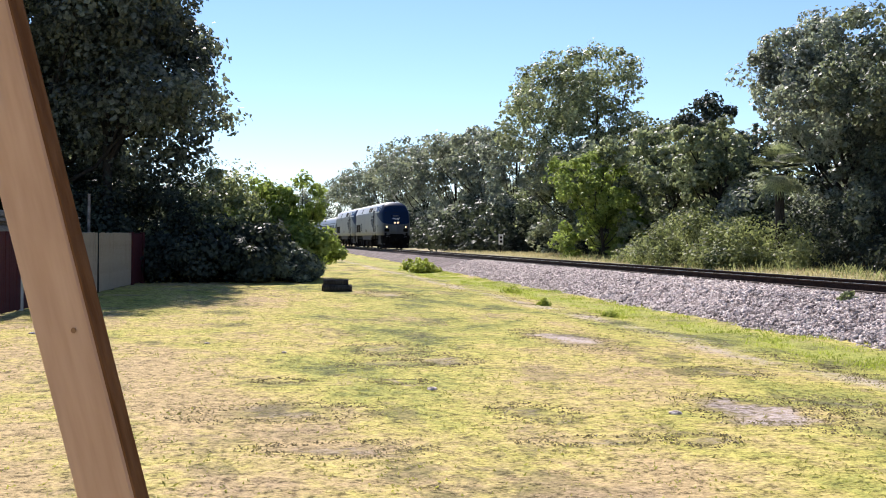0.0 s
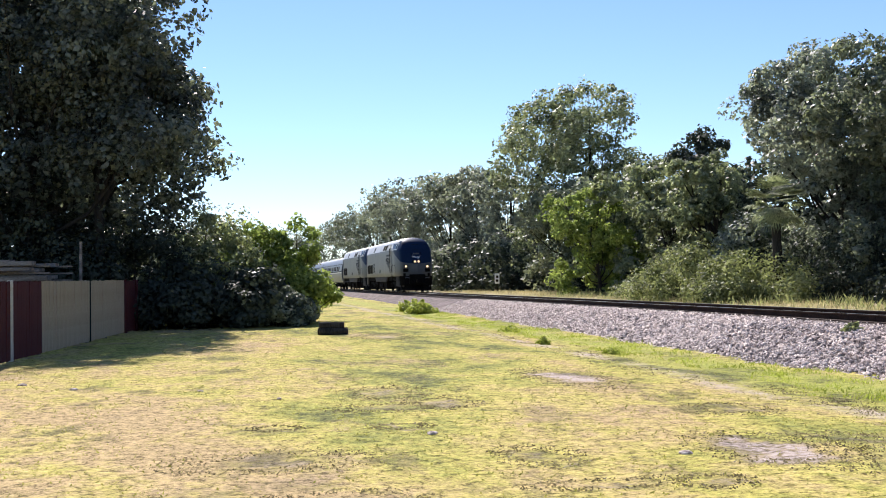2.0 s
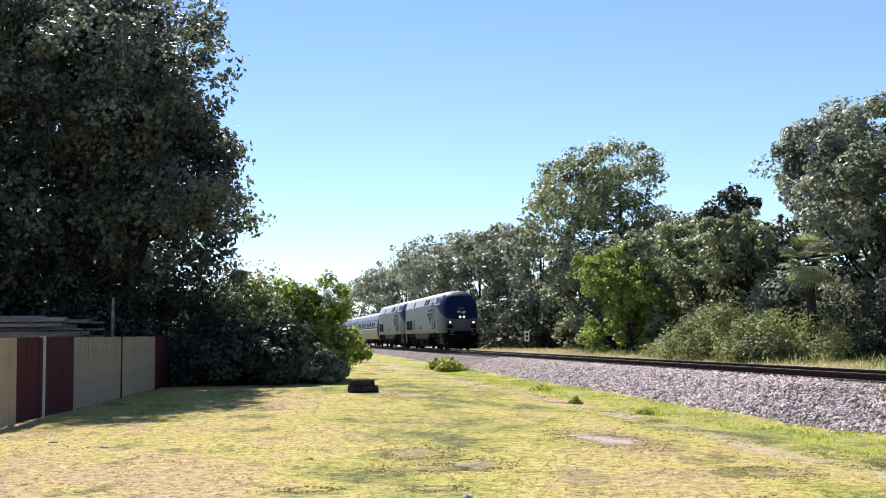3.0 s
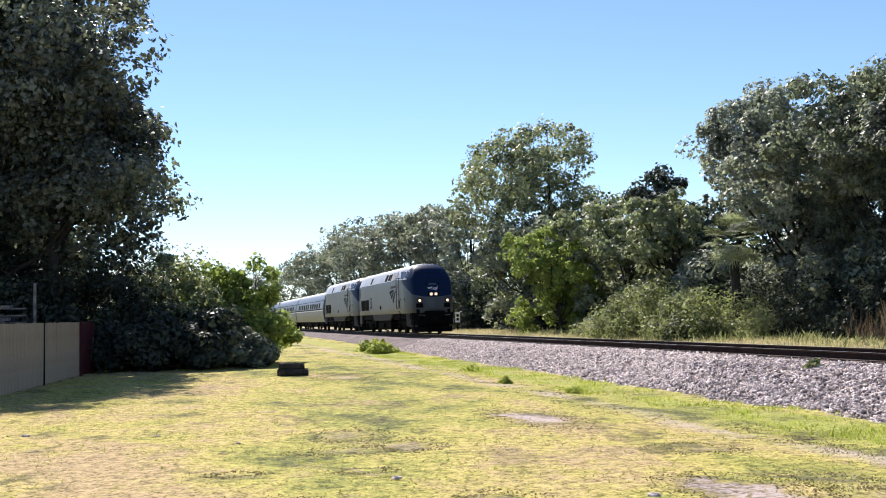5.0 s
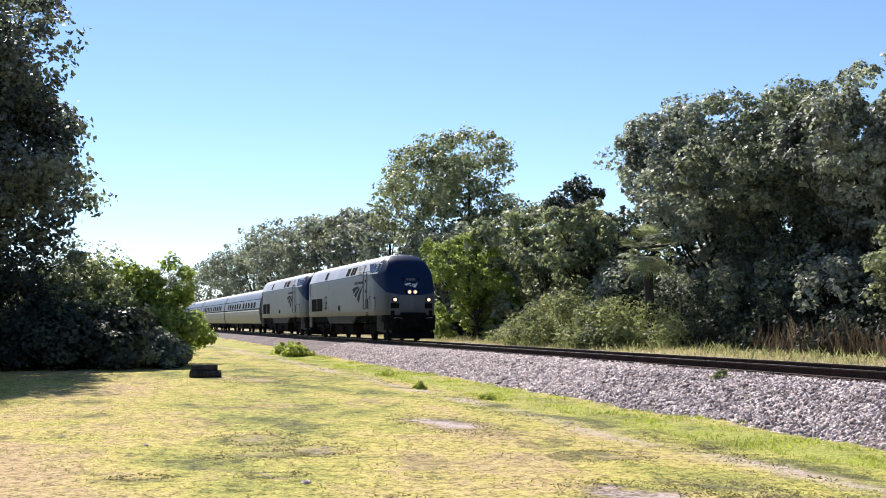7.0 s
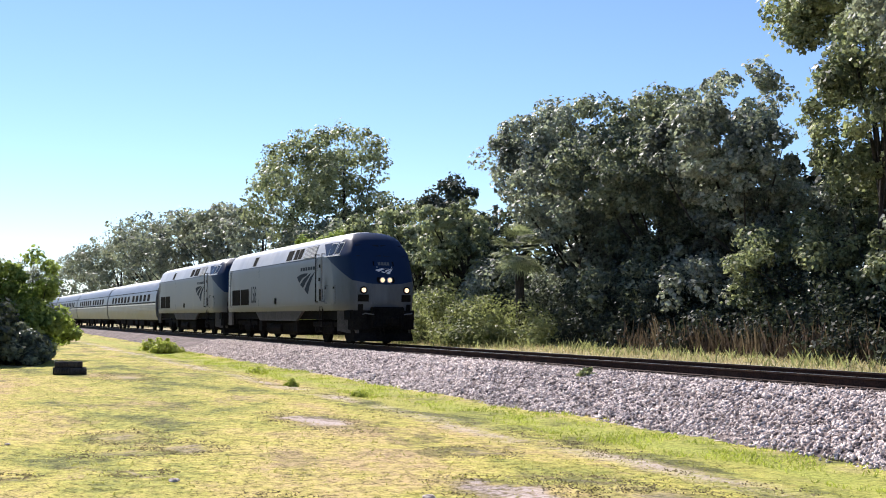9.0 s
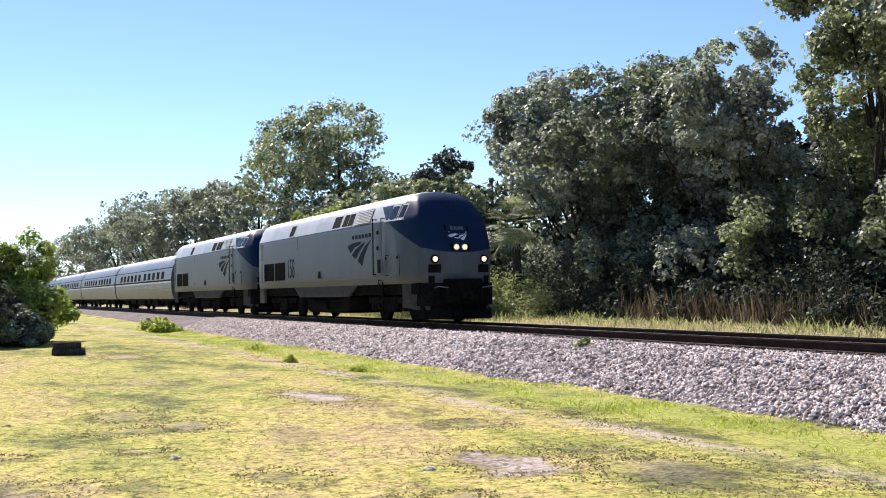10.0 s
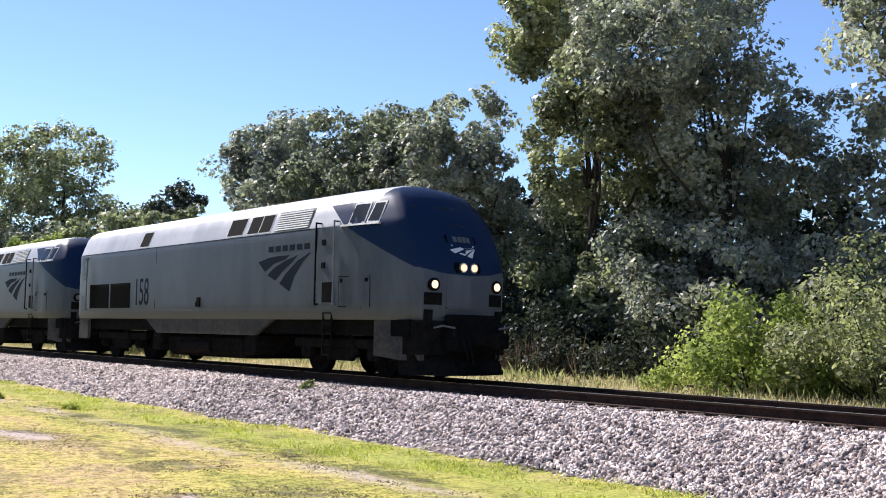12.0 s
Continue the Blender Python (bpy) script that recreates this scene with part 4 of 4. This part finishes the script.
def shrubs():
    for i, (x, y, h, r, mat) in enumerate([(8.6, 47, 2.9, 3.0, MOUND), (8.4, 52, 3.3, 3.4, MOUND), (8.8, 57, 2.4, 2.8, MOUND)]):
        shrub(on_track(x, y, -0.5), h, r, 100 + i, mat, "sprawling mound of pale green vines", 11000, 0.15, long=1.2)
    for i, (x, y, h, r, mat) in enumerate([(9.2, 17.5, 3.2, 2.6, FRESH), (9.5, 14, 4.2, 2.8, VINE), (9.4, 10, 4.0, 3.0, VINE), (9.4, 5, 3.6, 3.0, VINE), (9.5, 0, 3.4, 3.0, VINE)]):
        shrub(on_track(x, y, -0.5), h, r, 110 + i, mat, "tangled green bramble at the wood's edge", 12000, 0.13)
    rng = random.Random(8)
    # undergrowth and thickets: shade under the trees is held in the leaf colour
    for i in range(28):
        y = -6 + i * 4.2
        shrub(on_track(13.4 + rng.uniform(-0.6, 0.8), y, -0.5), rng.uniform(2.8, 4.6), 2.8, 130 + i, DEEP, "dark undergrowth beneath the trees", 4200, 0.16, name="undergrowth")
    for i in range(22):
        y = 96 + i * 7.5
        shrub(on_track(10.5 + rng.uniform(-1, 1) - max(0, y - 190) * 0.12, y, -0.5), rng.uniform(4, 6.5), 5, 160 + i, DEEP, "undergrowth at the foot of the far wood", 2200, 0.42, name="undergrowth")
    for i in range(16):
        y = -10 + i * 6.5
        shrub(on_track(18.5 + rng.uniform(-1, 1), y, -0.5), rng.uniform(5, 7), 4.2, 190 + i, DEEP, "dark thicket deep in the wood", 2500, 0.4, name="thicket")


def left_side():
    # these oaks wear the leaf with their backlit shade painted in
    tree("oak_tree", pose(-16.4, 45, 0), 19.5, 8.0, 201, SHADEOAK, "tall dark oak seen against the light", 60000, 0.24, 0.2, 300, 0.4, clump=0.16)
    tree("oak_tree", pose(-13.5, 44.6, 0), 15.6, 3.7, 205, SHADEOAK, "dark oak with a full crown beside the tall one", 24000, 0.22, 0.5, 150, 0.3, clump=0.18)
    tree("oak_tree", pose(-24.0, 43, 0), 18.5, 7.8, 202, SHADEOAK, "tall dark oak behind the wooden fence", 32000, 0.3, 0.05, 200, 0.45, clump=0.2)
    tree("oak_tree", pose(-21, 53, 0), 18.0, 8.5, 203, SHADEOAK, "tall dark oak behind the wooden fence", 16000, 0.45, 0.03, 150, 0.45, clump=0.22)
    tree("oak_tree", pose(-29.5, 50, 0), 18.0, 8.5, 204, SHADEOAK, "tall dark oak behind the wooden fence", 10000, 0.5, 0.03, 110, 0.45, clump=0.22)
    # DEEP shrubs carry the shade below the oak in their leaf colour
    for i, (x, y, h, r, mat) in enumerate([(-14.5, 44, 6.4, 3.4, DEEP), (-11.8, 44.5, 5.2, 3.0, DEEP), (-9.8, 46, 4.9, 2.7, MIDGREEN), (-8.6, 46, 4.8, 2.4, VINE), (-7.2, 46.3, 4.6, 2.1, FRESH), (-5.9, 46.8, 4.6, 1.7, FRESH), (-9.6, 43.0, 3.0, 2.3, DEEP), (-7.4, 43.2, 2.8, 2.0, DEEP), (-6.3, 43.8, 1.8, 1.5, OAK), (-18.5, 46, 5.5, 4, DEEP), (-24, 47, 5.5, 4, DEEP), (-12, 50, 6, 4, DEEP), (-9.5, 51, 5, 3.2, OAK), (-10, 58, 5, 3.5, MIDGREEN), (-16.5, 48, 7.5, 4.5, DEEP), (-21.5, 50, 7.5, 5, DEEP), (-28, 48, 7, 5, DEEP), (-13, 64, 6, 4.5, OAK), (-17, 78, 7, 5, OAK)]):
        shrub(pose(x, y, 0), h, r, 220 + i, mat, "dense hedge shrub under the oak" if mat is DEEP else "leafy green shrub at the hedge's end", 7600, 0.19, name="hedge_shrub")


trees(), shrubs(), left_side()


# ---- fence, lumber, logs, sign, board ----
def fence_line(y):
    return -10.0 - (y - 25.8) * 0.077


def fence():
    root = new("wooden_fence")
    # the run from the near end to the corner post: start, end, colour
    bm = block(bmesh.new(), -0.012, 0.012, -0.069, 0.069, 0.04, 1.86, 0.004)
    plank = part("plank", bm, TAN, root, "bare tan fence plank")
    red = plank.data.copy()
    red.materials.clear()
    red.materials.append(MAROON)
    rng, first = random.Random(4), True
    for y0, y1, me in ((17.0, 23.95, plank.data), (23.95, 25.82, red), (26.0, 28.5, red), (28.5, 33.8, plank.data), (33.9, 39.1, plank.data)):
        n = max(1, round((y1 - y0) / 0.142))
        for i in range(n):
            y = y0 + (i + 0.5) * (y1 - y0) / n
            m = pose(fence_line(y) + rng.uniform(-0.003, 0.003), y, rng.uniform(-0.012, 0.012), 0, rng.uniform(-0.3, 0.3), 4.4)
            if first:
                plank.matrix_basis, first = m, False
            else:
                shared("plank", me, root, m, "maroon fence plank" if me is red else "")
    for y in (17.0, 19.4, 21.8, 23.95, 28.5, 31.2, 33.85, 36.4):
        part("post", block(bmesh.new(), fence_line(y) - 0.14, fence_line(y) - 0.04, y - 0.05, y + 0.05, -0.2, 1.84, 0.005), GREYWOOD, root)
    y = 25.91
    part("gate_post", block(bmesh.new(), fence_line(y) - 0.06, fence_line(y) + 0.03, y - 0.07, y + 0.07, -0.1, 1.89, 0.006), PALE, root, "pale gate post")
    y = 33.85
    part("batten", block(bmesh.new(), fence_line(y) + 0.005, fence_line(y) + 0.03, y - 0.06, y + 0.06, 0.02, 1.87), BLACK, root, "dark batten over the joint")
    for y in (39.25, 41.3):
        part("end_post", block(bmesh.new(), fence_line(y) - 0.06, fence_line(y) + 0.07, y - 0.1, y + 0.1, -0.1, 1.88, 0.006), MAROON, root)
    for z in (0.35, 0.95, 1.55):
        for ya, yb in ((17.0, 23.95), (28.5, 39.1)):
            xa, xb = fence_line(ya) - 0.03, fence_line(yb) - 0.03
            bm = loft(bmesh.new(), [[(x, yy, z), (x - 0.04, yy, z), (x - 0.04, yy, z + 0.09), (x, yy, z + 0.09)] for x, yy in ((xa, ya), (xb, yb))])
            part("fence_rail", bm, GREYWOOD, root)
    bm = loft(bmesh.new(), [[(fence_line(y) + a, y, z) for a, z in ((-0.02, 0.05), (0.02, 0.05), (0.02, 1.84), (-0.02, 1.84))] for y in (39.36, 41.2)])
    part("end_panel", bm, MAROON, root, "dark maroon end panel")
    tagged(root, "tan and maroon plank fence with a pale gate post", "fence")


def lumber():
    rng = random.Random(12)
    root = new("lumber_stack")
    for k in range(11):
        z = 0.12 + k * 0.225
        for y in (35.0, 37.2):
            part("sticker", block(bmesh.new(), -17.2, -12.2, y - 0.04, y + 0.04, z - 0.05, z, 0.0), GREYWOOD, root)
        for r in range(5):
            y = 34.8 + r * 0.55 + rng.uniform(-0.06, 0.06)
            x0, x1 = -17.6 + rng.uniform(-0.6, 0.5), -12.0 + rng.uniform(-0.9, 0.3) - (0.25 * max(0, k - 7))
            bm = block(bmesh.new(), x0, x1, y - 0.2, y + 0.2, z, z + rng.uniform(0.09, 0.15), 0.008)
            part("board", bm, GREYWOOD, root).matrix_basis = pose(0, 0, 0, 0, rng.uniform(-0.25, 0.25), 0)
    tagged(root, "stack of weathered grey boards behind the fence", "lumber stack")
    bm = rod(bmesh.new(), (-12.25, 38.2, -0.1), (-12.22, 38.2, 3.2), 0.06, 0.05, 10)
    tagged(part("pole", bm, GREYWOOD), "thin grey pole behind the fence", "pole")


def log_pile():
    root = new("log_pile")
    for x, y, z, ln, r, turn in ((-3.42, 35.7, 0.12, 0.9, 0.12, 6), (-3.48, 36.0, 0.12, 0.95, 0.13, -3), (-3.5, 35.85, 0.31, 0.8, 0.115, 4)):
        rings = []
        rng = random.Random(int(ln * 100))
        for i in range(9):
            a = -ln / 2 + ln * i / 8
            rings.append([(a, r * (1 + 0.09 * rng.uniform(-1, 1)) * math.cos(q * 0.5236), r * (1 + 0.09 * rng.uniform(-1, 1)) * math.sin(q * 0.5236)) for q in range(12)])
        lg = part("log", loft(bmesh.new(), rings), BARK, root, "dark barked log", True)
        lg.matrix_basis = pose(x, y, z, 0, 0, turn)
        for e in (-1, 1):
            part("cut_end", rod(bmesh.new(), (e * ln / 2, 0, 0), (e * (ln / 2 + 0.006), 0, 0), r * 0.82, r * 0.8, 12), LOGEND, lg)
    tagged(root, "small pile of short dark logs on the lawn", "log pile")


def track_sign():
    root = new("track_sign")
    root.matrix_world = on_track(7.0, 88.0, -0.5)
    part("post", block(bmesh.new(), -0.04, 0.04, -0.03, 0.03, -0.2, 1.2, 0.006), UNDER, root)
    pl = part("plate", block(bmesh.new(), -0.2, 0.2, -0.05, -0.03, 1.05, 1.9, 0.006), SIGNWHITE, root, "white plate")
    part("marking", block(bmesh.new(), -0.1, 0.1, -0.058, -0.05, 1.52, 1.72), BLACK, pl)
    part("marking", block(bmesh.new(), -0.1, 0.1, -0.058, -0.05, 1.2, 1.4), BLACK, pl)
    tagged(root, "small white trackside sign with dark marks on a post", "sign")


def prop_board():
    """A slim lath that leans across the view, an arm's length away."""
    root = new("leaning_lath")
    root.matrix_world = pose(-0.104, 0.388, 0.0, 4.154, -13.589, -12.578)
    part("lath", block(bmesh.new(), -0.0146, 0.0164, 0, 0.014, 0.0, 3.0, 0.0012), BOARD, root, "fresh tan wood")
    rng = random.Random(2)
    for z in (1.47, 1.55, 1.62, 1.74, 1.86):
        x = rng.uniform(-0.011, 0.011)
        part("knot", rod(bmesh.new(), (x, -0.0006, z), (x, 0.001, z), 0.0014, 0.0014, 8), KNOT, root)
    # thin strip over the right edge, the shade there put into its colour
    part("shaded_edge", block(bmesh.new(), 0.0164, 0.0175, 0.0008, 0.0132, 0.004, 2.996), EDGESHADE, root, "orange-brown edge with its shade in the colour")
    tagged(root, "slanting tan wooden lath close to the camera", "lath")


fence(), lumber(), log_pile(), track_sign(), prop_board()


# ---- palm, reeds, grass, small things ----
def palm():
    rng = np.random.default_rng(31)
    root = new("cabbage_palm")
    root.matrix_world = on_track(10.2, 47.3, -0.5)
    pts = [np.array([0, 0, -0.1]), np.array([0.05, 0, 1.5]), np.array([0.0, 0.05, 3.2]), np.array([0.02, 0.02, 4.6])]
    shared("trunk", quick_mesh("trunk", *tubes(rng, [pts], [(0.24, 0.2)], 10), BARK, True), root, Matrix())
    vs, fs = [], []
    for i in range(46):
        an, el = rng.random() * 6.283, rng.uniform(-1.0, 1.25)
        d = np.array([math.cos(an) * math.cos(el), math.sin(an) * math.cos(el), math.sin(el)])
        hub = np.array([0, 0, 4.7]) + d * rng.uniform(0.6, 1.0)
        s = np.cross(d, [0, 0, 1.0])
        s /= np.linalg.norm(s) + 1e-6
        up = np.cross(s, d)
        for k in range(14):
            q = -1.25 + 2.5 * k / 13
            tip = hub + (d * math.cos(q) + s * math.sin(q)) * 0.85 + up * 0.1 - np.array([0, 0, 0.25])
            w = (s * math.cos(q) - d * math.sin(q)) * 0.035
            mid = hub * 0.45 + tip * 0.55 + [0, 0, 0.1]
            b = len(vs)
            vs += [hub, mid - w, tip, mid + w]
            fs.append((b, b + 1, b + 2, b + 3))
    shared("frond_crown", quick_mesh("frond_crown", np.array(vs), np.array(fs), MIDGREEN), root, Matrix(), "drooping fan fronds")
    tagged(root, "cabbage palm with drooping fan fronds", "palm tree")


def blades(name, x, y, z, height, width, material, label, category, seed, lean=0.35):
    """Upright grass blades, each a tapering strip of two faces, as one mesh."""
    rng = np.random.default_rng(seed)
    n = len(x)
    an = rng.random(n) * 6.283
    s = np.stack([np.cos(an), np.sin(an), 0 * an], 1) * (width * (0.6 + 0.8 * rng.random(n)))[:, None] * 0.5
    h = height * (0.5 + rng.random(n))
    b2 = rng.random(n) * 6.283
    out = np.stack([np.cos(b2), np.sin(b2), 0 * b2], 1) * (h * lean * rng.random(n))[:, None]
    p = np.stack([x, y, z], 1)
    up = np.stack([0 * h, 0 * h, h], 1)
    v = np.stack([p - s, p + s, p + out * 0.4 + up * 0.6 + s * 0.7, p + out + up], 1).reshape(-1, 3)
    ob = new(name, quick_mesh(name, v, np.arange(4 * n).reshape(-1, 4), material))
    ob.matrix_world = LEVEL
    return tagged(ob, label, category, kind="stuff")


def ground_at(x, y):
    return np.array([fall(a) + swell(a, b) for a, b in zip(x, y)])


def grass():
    rng = np.random.default_rng(77)
    n = 110000
    y = -6 + 58 * rng.random(n) ** 1.4
    x = -22 + 16.5 * rng.random(n)
    clump = np.array([noise.noise(Vector((a * 1.4, b * 1.0, 5))) + 0.6 * noise.noise(Vector((a * 4, b * 3, 2))) for a, b in zip(x, y)])
    keep = rng.random(n) < np.clip(0.45 + 1.3 * clump, 0.05, 1)
    for px, py, rx, ry in PATCHES:
        keep &= ~((((x - px) / rx) ** 2 + ((y - py) / ry) ** 2 < 1.1) & (rng.random(n) < 0.9))
    x, y = x[keep], y[keep]
    blades("lawn_grass", x, y, ground_at(x, y) - 0.005, np.full(len(x), 0.02), np.full(len(x), 0.022), BLADE, "short dry yellow-green lawn grass", "grass", 1, 2.2)
    n = 42000
    y = -2 + 62 * rng.random(n) ** 1.4
    x = -5.7 + 1.9 * rng.random(n) + 0.35 * np.sin(y * 0.7) + 0.25 * np.sin(y * 2.3)
    lump = np.array([noise.noise(Vector((a * 1.1, b * 0.7, 9))) + 0.7 * noise.noise(Vector((a * 3, b * 2, 4))) for a, b in zip(x, y)])
    keep = rng.random(n) < np.clip(0.35 + 1.4 * lump, 0.03, 1)
    x, y = x[keep], y[keep]
    blades("verge_grass", x, y, ground_at(x, y) - 0.005, np.full(len(x), 0.05), np.full(len(x), 0.018), GREENBLADE, "fresh green grass along the ballast", "grass", 2, 1.4)
    xs, ys = [], []
    for px, py, rx, ry in PATCHES:
        k = int(1100 * (rx * ry) ** 0.5)
        an, rr = rng.random(k) * 6.283, 0.75 + 0.8 * rng.random(k)
        xs.append(px + rx * rr * np.cos(an)), ys.append(py + ry * rr * np.sin(an))
    k = 16000
    yy = 2 + 40 * rng.random(k) ** 1.3
    xx = -6.65 + 0.4 * rng.normal(size=k) + 0.3 * np.sin(yy * 0.5)
    lump = np.array([noise.noise(Vector((a * 1.2, b * 0.8, 3))) + 0.5 * noise.noise(Vector((a * 4, b * 3, 8))) for a, b in zip(xx, yy)])
    xs.append(xx[lump > 0.1]), ys.append(yy[lump > 0.1])
    x, y = np.concatenate(xs), np.concatenate(ys)
    blades("dry_thatch", x, y, ground_at(x, y) - 0.004, np.full(len(x), 0.016), np.full(len(x), 0.026), THATCH, "brown dead grass round the bare spots", "dead grass", 6, 2.2)
    n = 26000
    y = 5 + 95 * rng.random(n)
    x = 3.4 + 7.0 * rng.random(n) ** 0.8
    blades("dry_verge", x, y, np.array([fall(a) for a in x]), 0.08 + 0.1 * rng.random(n), np.full(n, 0.025), STRAW, "dry straw-coloured grass beyond the track", "grass", 3, 0.7)
    n = 16000
    y = 4 + 66 * rng.random(n)
    x = 5.0 + 5.5 * rng.random(n) ** 0.7
    lump = np.array([noise.noise(Vector((a * 0.9, b * 0.6, 7))) + 0.5 * noise.noise(Vector((a * 2.5, b * 2, 1))) for a, b in zip(x, y)])
    x, y = x[lump > 0.12], y[lump > 0.12]
    n = len(x)
    blades("green_verge", x, y, np.array([fall(a) for a in x]), 0.12 + 0.3 * rng.random(n) ** 2, np.full(n, 0.035), WEED, "green weeds at the wood's edge", "weeds", 4, 0.7)
    n = 1700
    y = 25 + 14 * rng.random(n) + 0.6 * np.sin(rng.random(n) * 9)
    x = 10.4 + 1.4 * rng.random(n)
    blades("brown_reeds", x, y, np.array([fall(a) for a in x]), 0.45 + 0.75 * rng.random(n) ** 2, np.full(n, 0.03), REED, "tall dry brown stems under the trees", "reeds", 5, 0.35)


def weeds():
    spots = [(-1.95, 21.3, 0.22, 0.22), (-5.6, 36.0, 0.35, 0.4), (-6.5, 29.0, 0.25, 0.2), (-4.7, 60.0, 0.8, 0.9), (-4.8, 57.0, 0.7, 0.8), (-6.0, 25.0, 0.2, 0.2)]
    for i, (x, y, h, r) in enumerate(spots):
        on_bed = x > -4.0
        z = float(np.interp(x, *np.array(BED_EDGE).T)) if on_bed else fall(x)
        shrub((TRACK if on_bed else LEVEL) @ pose(x, y, z - 0.02), h, r, 300 + i, GREENBLADE if i else VINE, "small green weed tuft", 700 if r < 0.5 else 3000, 0.06 if r < 0.5 else 0.11, name="weed", stem=0.006)
    rng = random.Random(9)
    for x, y, s in ((-10.46, 10.49, 0.09), (-12.7, 12.4, 0.08), (-17.5, 19.5, 0.07), (-15.4, 18.6, 0.06), (-3.75, 30.2, 0.15), (-14.2, 17.0, 0.05), (-18.5, 20.6, 0.09)):
        bm = bmesh.new()
        bmesh.ops.create_icosphere(bm, subdivisions=2, radius=1.0)
        for vert in bm.verts:
            vert.co = Vector((vert.co.x * s, vert.co.y * s * 0.8, vert.co.z * s * 0.35)) * (1 + 0.2 * noise.noise(vert.co * 2 + Vector((x, y, 0))))
        dark = x == -3.75
        z = float(np.interp(x, *np.array(BED_EDGE).T)) if dark else float(ground_at(np.array([x]), np.array([y]))[0])
        ob = part("rock", bm, BARK if dark else STONE)
        ob.matrix_world = (TRACK if dark else LEVEL) @ pose(x, y, z + s * 0.1, 0, 0, rng.uniform(0, 180))
        tagged(ob, "dark lump of rock at the ballast's foot" if dark else "pale stone lying in the grass", "rock")


palm(), grass(), weeds()


# ---- what moves ----
def motions():
    for ob, at in UNITS:
        walk(ob, [(t * 0.5, TRACK @ pose(0, train_at(t * 0.5) + at, 0)) for t in range(25)])
    for ws, y, r in WHEELSETS:
        walk(ws, [(i * 0.1, pose(0, y, r, math.degrees((train_at(0) - train_at(i * 0.1)) / r))) for i in range(121)])


motions()
